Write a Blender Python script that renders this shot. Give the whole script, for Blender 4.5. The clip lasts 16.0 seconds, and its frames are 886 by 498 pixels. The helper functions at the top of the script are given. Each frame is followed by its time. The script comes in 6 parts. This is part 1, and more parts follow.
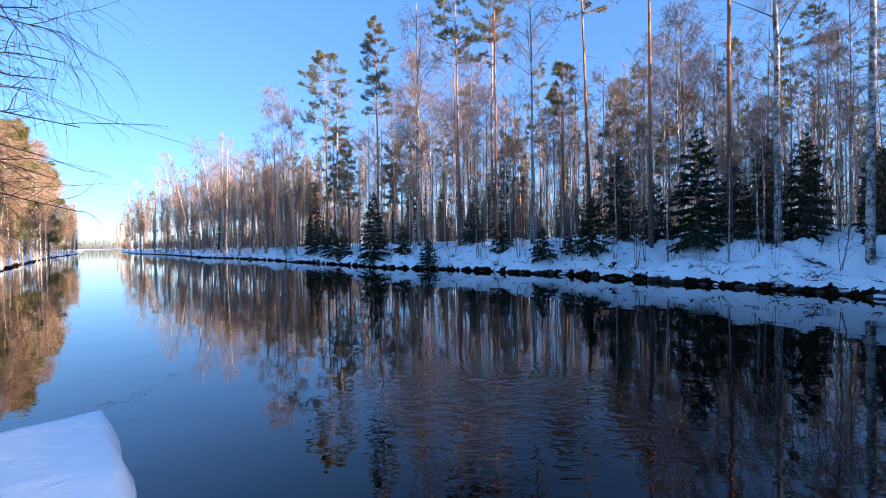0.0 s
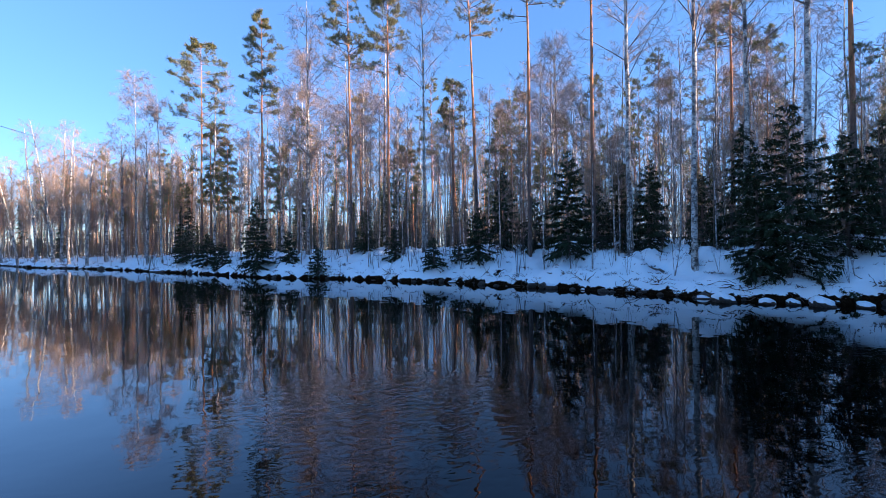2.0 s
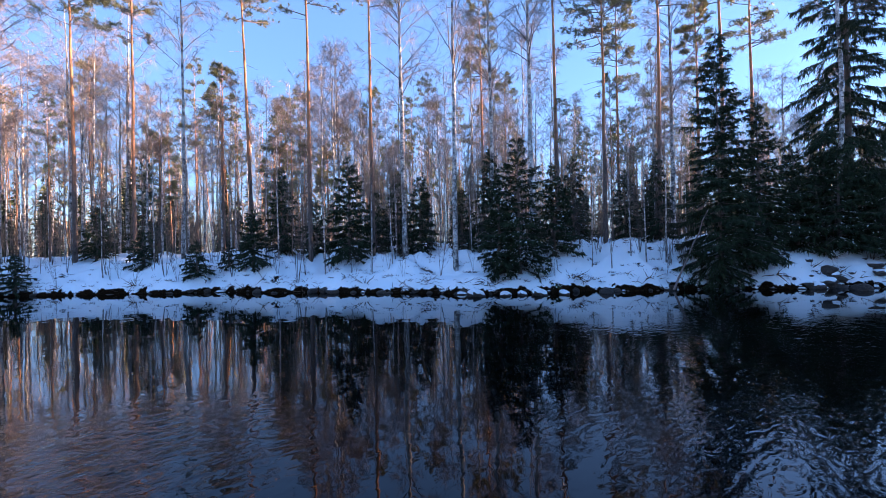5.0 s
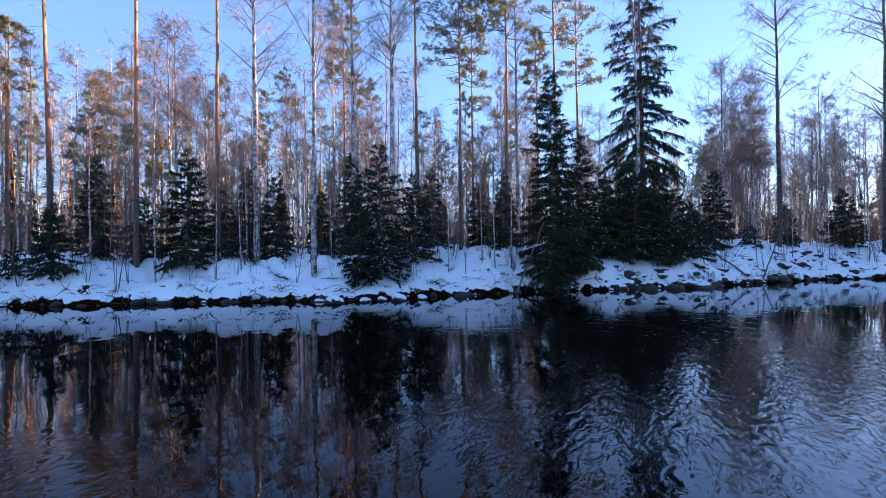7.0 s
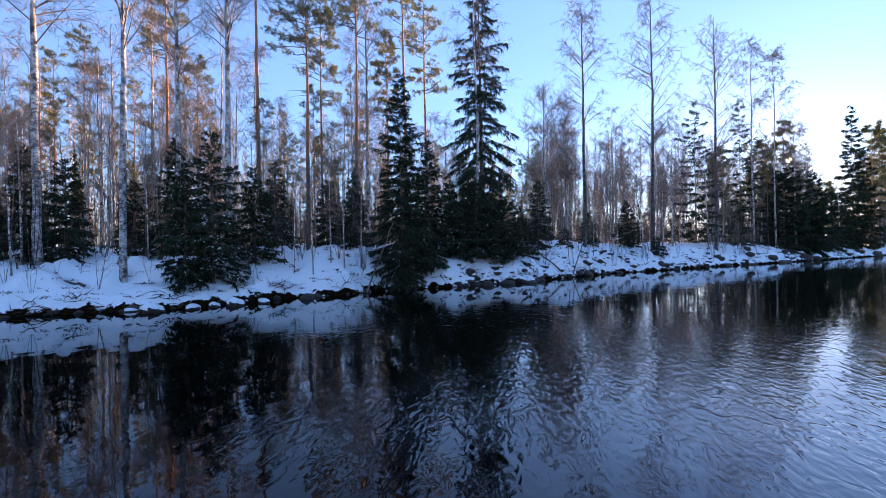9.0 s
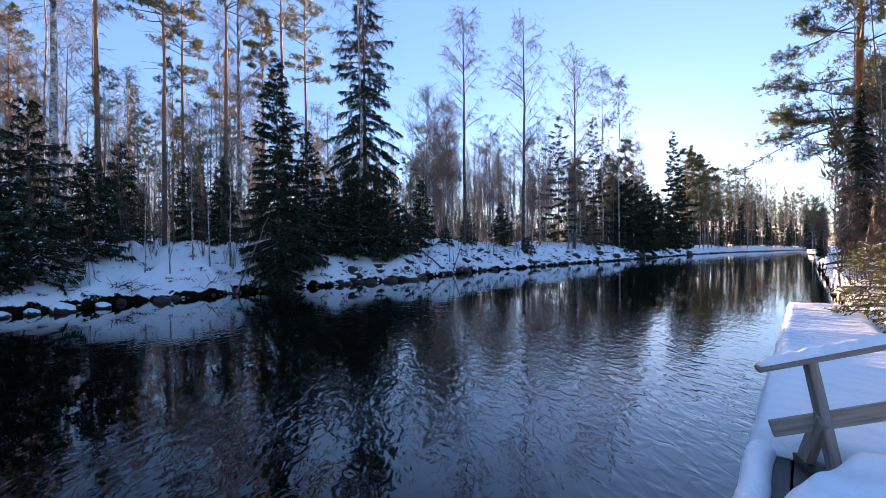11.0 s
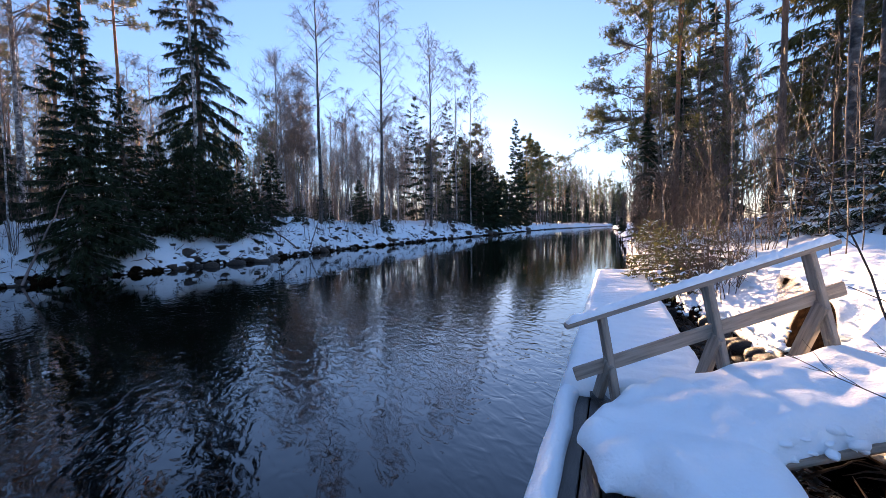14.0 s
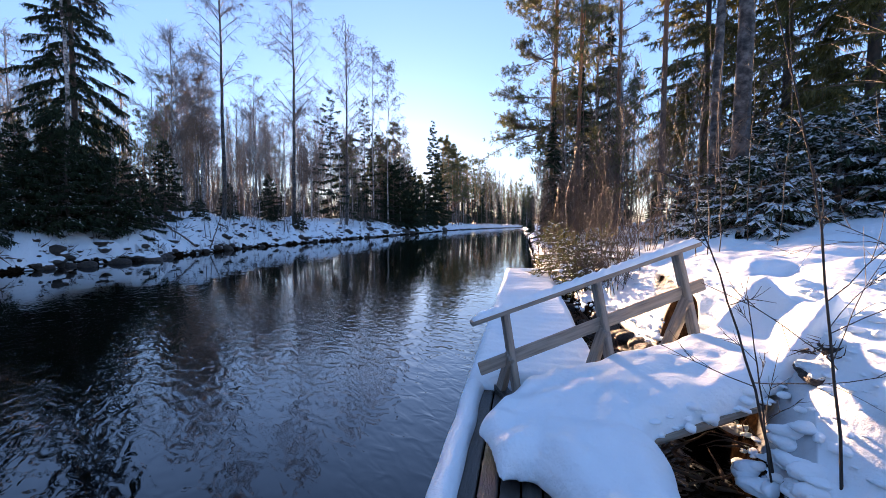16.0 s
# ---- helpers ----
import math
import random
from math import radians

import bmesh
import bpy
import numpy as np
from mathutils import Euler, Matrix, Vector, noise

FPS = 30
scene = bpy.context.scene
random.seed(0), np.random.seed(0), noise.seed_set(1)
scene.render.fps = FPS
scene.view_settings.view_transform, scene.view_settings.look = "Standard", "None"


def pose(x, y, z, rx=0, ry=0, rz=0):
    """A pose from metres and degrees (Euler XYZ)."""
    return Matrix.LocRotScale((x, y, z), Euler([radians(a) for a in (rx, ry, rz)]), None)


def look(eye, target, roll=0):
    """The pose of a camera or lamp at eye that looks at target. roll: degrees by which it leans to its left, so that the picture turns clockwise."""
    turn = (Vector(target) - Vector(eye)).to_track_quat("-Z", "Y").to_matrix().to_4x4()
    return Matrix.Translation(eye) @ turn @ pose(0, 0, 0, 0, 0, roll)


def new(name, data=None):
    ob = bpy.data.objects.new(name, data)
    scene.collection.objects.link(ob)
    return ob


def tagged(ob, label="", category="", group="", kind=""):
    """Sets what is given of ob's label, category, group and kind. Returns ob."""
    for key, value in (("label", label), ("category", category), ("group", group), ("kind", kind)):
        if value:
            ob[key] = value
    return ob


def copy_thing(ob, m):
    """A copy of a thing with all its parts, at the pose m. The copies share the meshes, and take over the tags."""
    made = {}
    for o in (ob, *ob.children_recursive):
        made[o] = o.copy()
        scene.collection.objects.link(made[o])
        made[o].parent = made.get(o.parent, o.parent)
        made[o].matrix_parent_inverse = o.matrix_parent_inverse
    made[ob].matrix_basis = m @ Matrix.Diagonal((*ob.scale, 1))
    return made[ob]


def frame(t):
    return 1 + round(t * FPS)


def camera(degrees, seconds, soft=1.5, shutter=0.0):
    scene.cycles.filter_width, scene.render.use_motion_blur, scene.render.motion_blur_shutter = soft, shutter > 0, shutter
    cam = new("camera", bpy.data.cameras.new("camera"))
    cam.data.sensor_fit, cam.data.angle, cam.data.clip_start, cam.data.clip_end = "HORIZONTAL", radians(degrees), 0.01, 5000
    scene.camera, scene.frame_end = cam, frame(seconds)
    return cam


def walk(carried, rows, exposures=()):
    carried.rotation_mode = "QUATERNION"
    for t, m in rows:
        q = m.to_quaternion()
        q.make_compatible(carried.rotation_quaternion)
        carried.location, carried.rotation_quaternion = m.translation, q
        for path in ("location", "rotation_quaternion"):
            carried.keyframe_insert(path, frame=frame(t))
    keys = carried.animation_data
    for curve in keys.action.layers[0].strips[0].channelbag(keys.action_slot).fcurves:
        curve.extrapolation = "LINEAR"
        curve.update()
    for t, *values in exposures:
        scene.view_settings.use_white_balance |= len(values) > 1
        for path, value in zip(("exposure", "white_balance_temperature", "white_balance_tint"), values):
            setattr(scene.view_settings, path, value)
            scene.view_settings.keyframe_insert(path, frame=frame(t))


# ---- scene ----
cam = camera(92.74, 16.0, 0.8)
PATH = [
    (0.0, pose(0.000, 0.400, 2.0, 89.20, 0.89, -0.00)),
    (0.5, pose(0.021, 0.399, 2.0, 89.53, 0.93, -3.00)),
    (1.0, pose(0.046, 0.397, 2.0, 89.92, 1.04, -6.62)),
    (1.5, pose(0.075, 0.393, 2.0, 90.13, 0.82, -10.74)),
    (2.0, pose(0.099, 0.388, 2.0, 90.19, 0.62, -14.35)),
    (2.5, pose(0.128, 0.379, 2.0, 90.26, 0.45, -18.66)),
    (3.0, pose(0.160, 0.367, 2.0, 90.17, 0.74, -23.54)),
    (3.5, pose(0.191, 0.351, 2.0, 90.13, 0.61, -28.55)),
    (4.0, pose(0.218, 0.336, 2.0, 90.05, 0.78, -32.98)),
    (6.5, pose(0.337, 0.215, 2.0, 90.81, 1.03, -57.53)),
    (7.0, pose(0.351, 0.192, 2.0, 90.78, 0.73, -61.30)),
    (7.5, pose(0.363, 0.167, 2.0, 90.74, 0.86, -65.26)),
    (8.0, pose(0.375, 0.139, 2.0, 90.57, 0.98, -69.70)),
    (8.5, pose(0.387, 0.103, 2.0, 90.49, 1.08, -75.09)),
    (9.0, pose(0.395, 0.062, 2.0, 90.44, 0.96, -81.11)),
    (11.5, pose(0.395, -0.066, 2.0, 89.60, 0.70, -99.46)),
    (12.0, pose(0.391, -0.086, 2.0, 89.19, 0.87, -102.45)),
    (12.5, pose(0.385, -0.108, 2.0, 88.67, 0.87, -105.67)),
    (13.0, pose(0.379, -0.128, 2.0, 88.08, 1.03, -108.66)),
    (13.5, pose(0.371, -0.149, 2.0, 87.32, 1.08, -111.84)),
    (14.0, pose(0.361, -0.172, 2.0, 86.69, 0.98, -115.42)),
    (14.5, pose(0.352, -0.190, 2.0, 86.55, 0.60, -118.43)),
    (15.0, pose(0.342, -0.207, 2.0, 86.43, 0.29, -121.13)),
    (15.5, pose(0.331, -0.224, 2.0, 86.38, -0.08, -124.09)),
    (16.0, pose(0.321, -0.238, 2.0, 86.50, -0.09, -126.55)),
]
walk(cam, PATH, [(0, 2.7, 5030, 20), (1.2, 2.58, 5030, 20), (3.5, 3.15, 5300, 25), (7, 3.15, 5650, 30), (9, 3.05, 5800, 30), (12.5, 2.82, 5950, 29), (16, 2.82, 6000, 29)])

# ---- light ----
SUN_AZ, SUN_EL = 120.6, 9.0
world = bpy.data.worlds.new("sky")
scene.world = world
world.use_nodes = True
wn = world.node_tree
sky = wn.nodes.new("ShaderNodeTexSky")
sky.sky_type = "NISHITA"
sky.sun_disc = False
sky.sun_elevation = radians(SUN_EL)
sky.sun_rotation = radians(SUN_AZ)
sky.air_density, sky.dust_density, sky.ozone_density = 1.0, 0.08, 2.6
wn.nodes["Background"].inputs[1].default_value = 0.056
# thin winter haze evens out the clear sky
haze = wn.nodes.new("ShaderNodeMix")
haze.data_type = "RGBA"
haze.inputs[0].default_value = 0.44
haze.inputs[7].default_value = (0.68, 1.285, 2.12, 1)
wn.links.new(sky.outputs[0], haze.inputs[6])
wn.links.new(haze.outputs[2], wn.nodes["Background"].inputs[0])
sun = new("sun", bpy.data.lights.new("sun", "SUN"))
sun.data.energy, sun.data.angle, sun.data.color = 4.1, radians(0.6), (1.0, 0.64, 0.31)
_d = Vector((math.sin(radians(SUN_AZ)) * math.cos(radians(SUN_EL)), math.cos(radians(SUN_AZ)) * math.cos(radians(SUN_EL)), math.sin(radians(SUN_EL))))
sun.matrix_world = look(_d * 100, (0, 0, 0))



def sun_disc():
    """The low sun itself, seen through the tree tops."""
    m = bpy.data.materials.new("sun_glow")
    m.use_nodes = True
    nt = m.node_tree
    nt.nodes.clear()
    e, o = nt.nodes.new("ShaderNodeEmission"), nt.nodes.new("ShaderNodeOutputMaterial")
    e.inputs[0].default_value, e.inputs[1].default_value = (1.0, 0.62, 0.26, 1), 30.0
    nt.links.new(e.outputs[0], o.inputs[0])
    bm = bmesh.new()
    bmesh.ops.create_icosphere(bm, subdivisions=3, radius=4400 * math.tan(radians(0.26)))
    me = bpy.data.meshes.new("sun_disc")
    bm.to_mesh(me)
    bm.free()
    me.materials.append(m)
    ob = new("sun_disc", me)
    ob.location = _d * 4400
    ob.visible_shadow = False
    tagged(ob, "low warm winter sun behind the trees", "sun", kind="structure")


sun_disc()


# ---- materials ----
def material(name, colour, rough=0.8, metal=0.0):
    m = bpy.data.materials.new(name)
    m.use_nodes = True
    b = m.node_tree.nodes["Principled BSDF"]
    b.inputs["Base Color"].default_value = (*colour, 1)
    b.inputs["Roughness"].default_value = rough
    b.inputs["Metallic"].default_value = metal
    return m, m.node_tree, b


def add(nt, kind, **values):
    n = nt.nodes.new(kind)
    for key, v in values.items():
        n.inputs[key.replace("_", " ")].default_value = v
    return n


def noise_node(nt, scale, detail=4, rough=0.55, stretch=None, space="Object"):
    tc = nt.nodes.new("ShaderNodeTexCoord")
    n = add(nt, "ShaderNodeTexNoise", Scale=scale, Detail=detail, Roughness=rough)
    if stretch:
        mp = nt.nodes.new("ShaderNodeMapping")
        mp.inputs["Scale"].default_value = stretch
        nt.links.new(tc.outputs[space], mp.inputs[0])
        nt.links.new(mp.outputs[0], n.inputs["Vector"])
    else:
        nt.links.new(tc.outputs[space], n.inputs["Vector"])
    return n


def ramp(nt, source, stops):
    r = nt.nodes.new("ShaderNodeValToRGB")
    e = r.color_ramp.elements
    while len(e) < len(stops):
        e.new(0.5)
    for k, (p, c) in enumerate(stops):
        e[k].position = p
        e[k].color = (*c, 1)
    nt.links.new(source, r.inputs[0])
    return r


def bump(nt, b, height, strength, distance):
    n = nt.nodes.new("ShaderNodeBump")
    n.inputs["Strength"].default_value = strength
    n.inputs["Distance"].default_value = distance
    nt.links.new(height, n.inputs["Height"])
    nt.links.new(n.outputs[0], b.inputs["Normal"])
    return n


def mix_colour(nt, factor, a, b, mode="MIX"):
    m = nt.nodes.new("ShaderNodeMix")
    m.data_type, m.blend_type = "RGBA", mode
    for sock, v in ((m.inputs[0], factor), (m.inputs[6], a), (m.inputs[7], b)):
        if isinstance(v, (int, float)):
            sock.default_value = v
        elif isinstance(v, tuple):
            sock.default_value = (*v, 1)
        else:
            nt.links.new(v, sock)
    return m.outputs[2]


def varied(name, stops, scale, rough=0.8, bump_scale=None, bump_dist=0.01, stretch=None, random_value=0.25, space="Object", island=False, thin=0.0, gloss=0.5):
    """A surface with mottled colour, a random brightness per object or leaf, and fine relief."""
    m, nt, b = material(name, stops[0][1], rough)
    b.inputs["Specular IOR Level"].default_value = gloss
    n = noise_node(nt, scale, 5, 0.6, stretch, space)
    col = ramp(nt, n.outputs[0], stops).outputs[0]
    if random_value:
        if island:
            src = nt.nodes.new("ShaderNodeNewGeometry").outputs["Random Per Island"]
        else:
            src = nt.nodes.new("ShaderNodeObjectInfo").outputs["Random"]
        h = nt.nodes.new("ShaderNodeHueSaturation")
        mr = nt.nodes.new("ShaderNodeMapRange")
        mr.inputs[3].default_value, mr.inputs[4].default_value = 1 - random_value, 1 + random_value
        nt.links.new(src, mr.inputs[0])
        nt.links.new(mr.outputs[0], h.inputs["Value"])
        nt.links.new(col, h.inputs["Color"])
        col = h.outputs[0]
    nt.links.new(col, b.inputs["Base Color"])
    if bump_scale:
        bump(nt, b, noise_node(nt, bump_scale, 6, 0.65, stretch, space).outputs[0], 1.0, bump_dist)
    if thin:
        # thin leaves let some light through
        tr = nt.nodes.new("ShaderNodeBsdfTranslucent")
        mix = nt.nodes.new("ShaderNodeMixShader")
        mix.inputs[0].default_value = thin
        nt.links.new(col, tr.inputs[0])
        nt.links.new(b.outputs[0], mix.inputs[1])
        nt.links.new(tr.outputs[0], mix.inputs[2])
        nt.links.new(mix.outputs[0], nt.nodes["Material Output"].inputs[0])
    return m


def snow_material(name, earth):
    """Clean snow with wind relief; earth: where the slope is steep or at the water's edge, bare soil and moss show."""
    m, nt, b = material(name, (0.82, 0.84, 0.87), 0.55)
    fine = noise_node(nt, 4.5, 8, 0.68, None, "Object")
    wide = noise_node(nt, 1.6, 5, 0.6, None, "Object")
    base = ramp(nt, wide.outputs[0], ((0.3, (0.83, 0.915, 0.95)), (0.7, (0.88, 0.945, 0.97)))).outputs[0]
    if earth:
        geo = nt.nodes.new("ShaderNodeNewGeometry")
        sep = nt.nodes.new("ShaderNodeSeparateXYZ")
        nt.links.new(geo.outputs["Position"], sep.inputs[0])
        edge = noise_node(nt, 1.4, 5, 0.65)
        add1 = nt.nodes.new("ShaderNodeMath")
        add1.operation = "MULTIPLY_ADD"
        add1.inputs[1].default_value = -1.3
        nt.links.new(edge.outputs[0], add1.inputs[0])
        nt.links.new(sep.outputs["Z"], add1.inputs[2])
        mul = nt.nodes.new("ShaderNodeMapRange")
        mul.inputs[1].default_value, mul.inputs[2].default_value = -0.45, -0.40
        mul.inputs[3].default_value, mul.inputs[4].default_value = 1.0, 0.0
        nt.links.new(add1.outputs[0], mul.inputs[0])
        nsep = nt.nodes.new("ShaderNodeSeparateXYZ")
        nt.links.new(geo.outputs["Normal"], nsep.inputs[0])
        steep = nt.nodes.new("ShaderNodeMapRange")
        steep.inputs[1].default_value, steep.inputs[2].default_value = 0.36, 0.46
        steep.inputs[3].default_value, steep.inputs[4].default_value = 1.0, 0.0
        nt.links.new(nsep.outputs["Z"], steep.inputs[0])
        mx = nt.nodes.new("ShaderNodeMath")
        mx.operation = "MAXIMUM"
        nt.links.new(mul.outputs[0], mx.inputs[0])
        nt.links.new(steep.outputs[0], mx.inputs[1])
        # hollows and bare tussocks on the far banks
        far = nt.nodes.new("ShaderNodeVectorMath")
        far.operation = "LENGTH"
        nt.links.new(geo.outputs["Position"], far.inputs[0])
        gate = nt.nodes.new("ShaderNodeMapRange")
        gate.inputs[1].default_value, gate.inputs[2].default_value = 16.0, 18.0
        nt.links.new(far.outputs["Value"], gate.inputs[0])
        spots_noise = noise_node(nt, 0.85, 5, 0.62, (1, 1, 1.6))
        spot = nt.nodes.new("ShaderNodeMapRange")
        spot.inputs[1].default_value, spot.inputs[2].default_value = 0.655, 0.685
        nt.links.new(spots_noise.outputs[0], spot.inputs[0])
        both_m = nt.nodes.new("ShaderNodeMath")
        both_m.operation = "MULTIPLY"
        nt.links.new(gate.outputs[0], both_m.inputs[0])
        nt.links.new(spot.outputs[0], both_m.inputs[1])
        mx2 = nt.nodes.new("ShaderNodeMath")
        mx2.operation = "MAXIMUM"
        nt.links.new(mx.outputs[0], mx2.inputs[0])
        nt.links.new(both_m.outputs[0], mx2.inputs[1])
        # the near bank is cut steep by the water and shows its soil
        cut = nt.nodes.new("ShaderNodeMapRange")
        cut.inputs[1].default_value, cut.inputs[2].default_value = 0.48, 0.58
        cut.inputs[3].default_value, cut.inputs[4].default_value = 1.0, 0.0
        tsep = nt.nodes.new("ShaderNodeSeparateXYZ")
        nt.links.new(geo.outputs["Normal"], tsep.inputs[0])
        nt.links.new(tsep.outputs["Z"], cut.inputs[0])
        near_cut = nt.nodes.new("ShaderNodeMath")
        near_cut.operation = "SUBTRACT"
        near_cut.use_clamp = True
        nt.links.new(cut.outputs[0], near_cut.inputs[0])
        nt.links.new(gate.outputs[0], near_cut.inputs[1])
        mx3 = nt.nodes.new("ShaderNodeMath")
        mx3.operation = "MAXIMUM"
        nt.links.new(mx2.outputs[0], mx3.inputs[0])
        nt.links.new(near_cut.outputs[0], mx3.inputs[1])
        mx = mx3
        soil = ramp(nt, noise_node(nt, 14, 6, 0.7).outputs[0], ((0.32, (0.004, 0.003, 0.002)), (0.5, (0.012, 0.0075, 0.0045)), (0.72, (0.038, 0.022, 0.011)))).outputs[0]
        base = mix_colour(nt, mx.outputs[0], base, soil)
        gloss = nt.nodes.new("ShaderNodeMapRange")
        gloss.inputs[3].default_value, gloss.inputs[4].default_value = 0.4, 0.0
        nt.links.new(mx.outputs[0], gloss.inputs[0])
        nt.links.new(gloss.outputs[0], b.inputs["Specular IOR Level"])
    nt.links.new(base, b.inputs["Base Color"])
    b1 = bump(nt, b, fine.outputs[0], 0.6, 0.06 if earth else 0.05)
    b2 = nt.nodes.new("ShaderNodeBump")
    b2.inputs["Strength"].default_value, b2.inputs["Distance"].default_value = 0.5, 0.14
    nt.links.new(wide.outputs[0], b2.inputs["Height"])
    nt.links.new(b2.outputs[0], b1.inputs["Normal"])
    return m


SNOW = snow_material("snow", False)
GROUND = snow_material("snowy_ground", True)


def birch_bark():
    m, nt, b = material("birch_bark", (0.6, 0.57, 0.52), 0.75)
    big = noise_node(nt, 3.5, 6, 0.72, (1, 1, 0.9))
    white = ramp(nt, big.outputs[0], ((0.38, (0.035, 0.032, 0.03)), (0.47, (0.22, 0.205, 0.19)), (0.54, (0.54, 0.51, 0.47)), (0.66, (0.72, 0.69, 0.64)))).outputs[0]
    bands = noise_node(nt, 6.0, 4, 0.65, (1.0, 1.0, 5.0))
    dark = ramp(nt, bands.outputs[0], ((0.54, (1, 1, 1)), (0.61, (0.12, 0.11, 0.10)))).outputs[0]
    nt.links.new(mix_colour(nt, 1.0, white, dark, "MULTIPLY"), b.inputs["Base Color"])
    bump(nt, b, bands.outputs[0], 0.5, 0.01)
    return m


def pine_bark():
    """Grey-brown plated bark below that turns to thin orange bark up the stem."""
    m, nt, b = material("pine_bark", (0.2, 0.1, 0.06), 0.85)
    tc = nt.nodes.new("ShaderNodeTexCoord")
    sep = nt.nodes.new("ShaderNodeSeparateXYZ")
    nt.links.new(tc.outputs["Object"], sep.inputs[0])
    n = noise_node(nt, 1.2, 4, 0.6)
    ma = nt.nodes.new("ShaderNodeMath")
    ma.operation = "MULTIPLY_ADD"
    ma.inputs[1].default_value = 5.0
    nt.links.new(n.outputs[0], ma.inputs[0])
    nt.links.new(sep.outputs["Z"], ma.inputs[2])
    mr = nt.nodes.new("ShaderNodeMapRange")
    mr.inputs[1].default_value, mr.inputs[2].default_value = 7.0, 11.5
    nt.links.new(ma.outputs[0], mr.inputs[0])
    plates = noise_node(nt, 9.0, 5, 0.7, (1, 1, 0.3))
    low = ramp(nt, plates.outputs[0], ((0.35, (0.05, 0.035, 0.028)), (0.6, (0.17, 0.12, 0.095)))).outputs[0]
    high = ramp(nt, plates.outputs[0], ((0.35, (0.24, 0.10, 0.04)), (0.6, (0.44, 0.20, 0.085)))).outputs[0]
    nt.links.new(mix_colour(nt, mr.outputs[0], low, high), b.inputs["Base Color"])
    bump(nt, b, plates.outputs[0], 0.9, 0.02)
    return m


BIRCH_BARK, PINE_BARK = birch_bark(), pine_bark()
SPRUCE_BARK = varied("spruce_bark", ((0.3, (0.05, 0.04, 0.035)), (0.7, (0.16, 0.125, 0.10))), 10, 0.9, 25, 0.01, (1, 1, 0.4))
TWIG = varied("birch_twig", ((0.3, (0.11, 0.080, 0.060)), (0.7, (0.25, 0.182, 0.132))), 4, 0.7, random_value=0.35)
# mottled birch bark darkened to grey: shadow and backlight put into the colour
SHADED_BIRCH_BARK = varied("shaded_birch_bark", ((0.38, (0.03, 0.028, 0.026)), (0.5, (0.09, 0.083, 0.076)), (0.62, (0.19, 0.178, 0.163))), 5, 0.85, 18, 0.012, (1, 1, 1.2))
LIMB = varied("limb_bark", ((0.3, (0.07, 0.055, 0.05)), (0.7, (0.24, 0.19, 0.17))), 6, 0.8, 20, 0.005)
SHRUB = varied("shrub_bark", ((0.3, (0.075, 0.055, 0.038)), (0.7, (0.19, 0.14, 0.095))), 5, 0.75, random_value=0.3)
DARK_TWIG = varied("dark_twig", ((0.3, (0.03, 0.022, 0.018)), (0.7, (0.09, 0.065, 0.05))), 8, 0.8, 30, 0.003)
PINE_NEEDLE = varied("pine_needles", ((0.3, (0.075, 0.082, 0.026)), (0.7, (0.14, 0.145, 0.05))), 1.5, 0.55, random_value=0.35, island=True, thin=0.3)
# lighter copy of the spruce needles: sunlight on the near trees put into colour
SUNLIT_SPRUCE_NEEDLE = varied("sunlit_spruce_needles", ((0.3, (0.075, 0.078, 0.022)), (0.7, (0.18, 0.16, 0.045))), 1.5, 0.6, random_value=0.4, island=True, thin=0.5)
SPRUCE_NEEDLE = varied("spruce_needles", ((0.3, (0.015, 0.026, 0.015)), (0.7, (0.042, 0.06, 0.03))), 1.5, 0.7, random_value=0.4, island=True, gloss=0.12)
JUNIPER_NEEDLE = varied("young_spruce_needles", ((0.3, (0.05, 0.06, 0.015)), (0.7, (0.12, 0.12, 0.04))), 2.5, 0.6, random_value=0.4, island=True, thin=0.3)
ROCK = varied("wet_rock", ((0.3, (0.012, 0.010, 0.008)), (0.5, (0.03, 0.022, 0.016)), (0.75, (0.075, 0.058, 0.045))), 6, 0.55, 14, 0.05, random_value=0.5)
ROOT = varied("rotten_wood", ((0.3, (0.03, 0.018, 0.012)), (0.7, (0.13, 0.075, 0.04))), 6, 0.85, 18, 0.02, random_value=0.3)
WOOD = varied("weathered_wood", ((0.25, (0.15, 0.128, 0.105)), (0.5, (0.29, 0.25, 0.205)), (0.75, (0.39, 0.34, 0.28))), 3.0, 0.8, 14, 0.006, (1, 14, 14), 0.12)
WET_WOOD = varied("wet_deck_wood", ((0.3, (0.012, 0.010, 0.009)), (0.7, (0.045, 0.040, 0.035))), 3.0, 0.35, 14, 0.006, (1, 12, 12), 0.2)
CABLE = material("cable_sheath", (0.02, 0.02, 0.022), 0.6)[0]


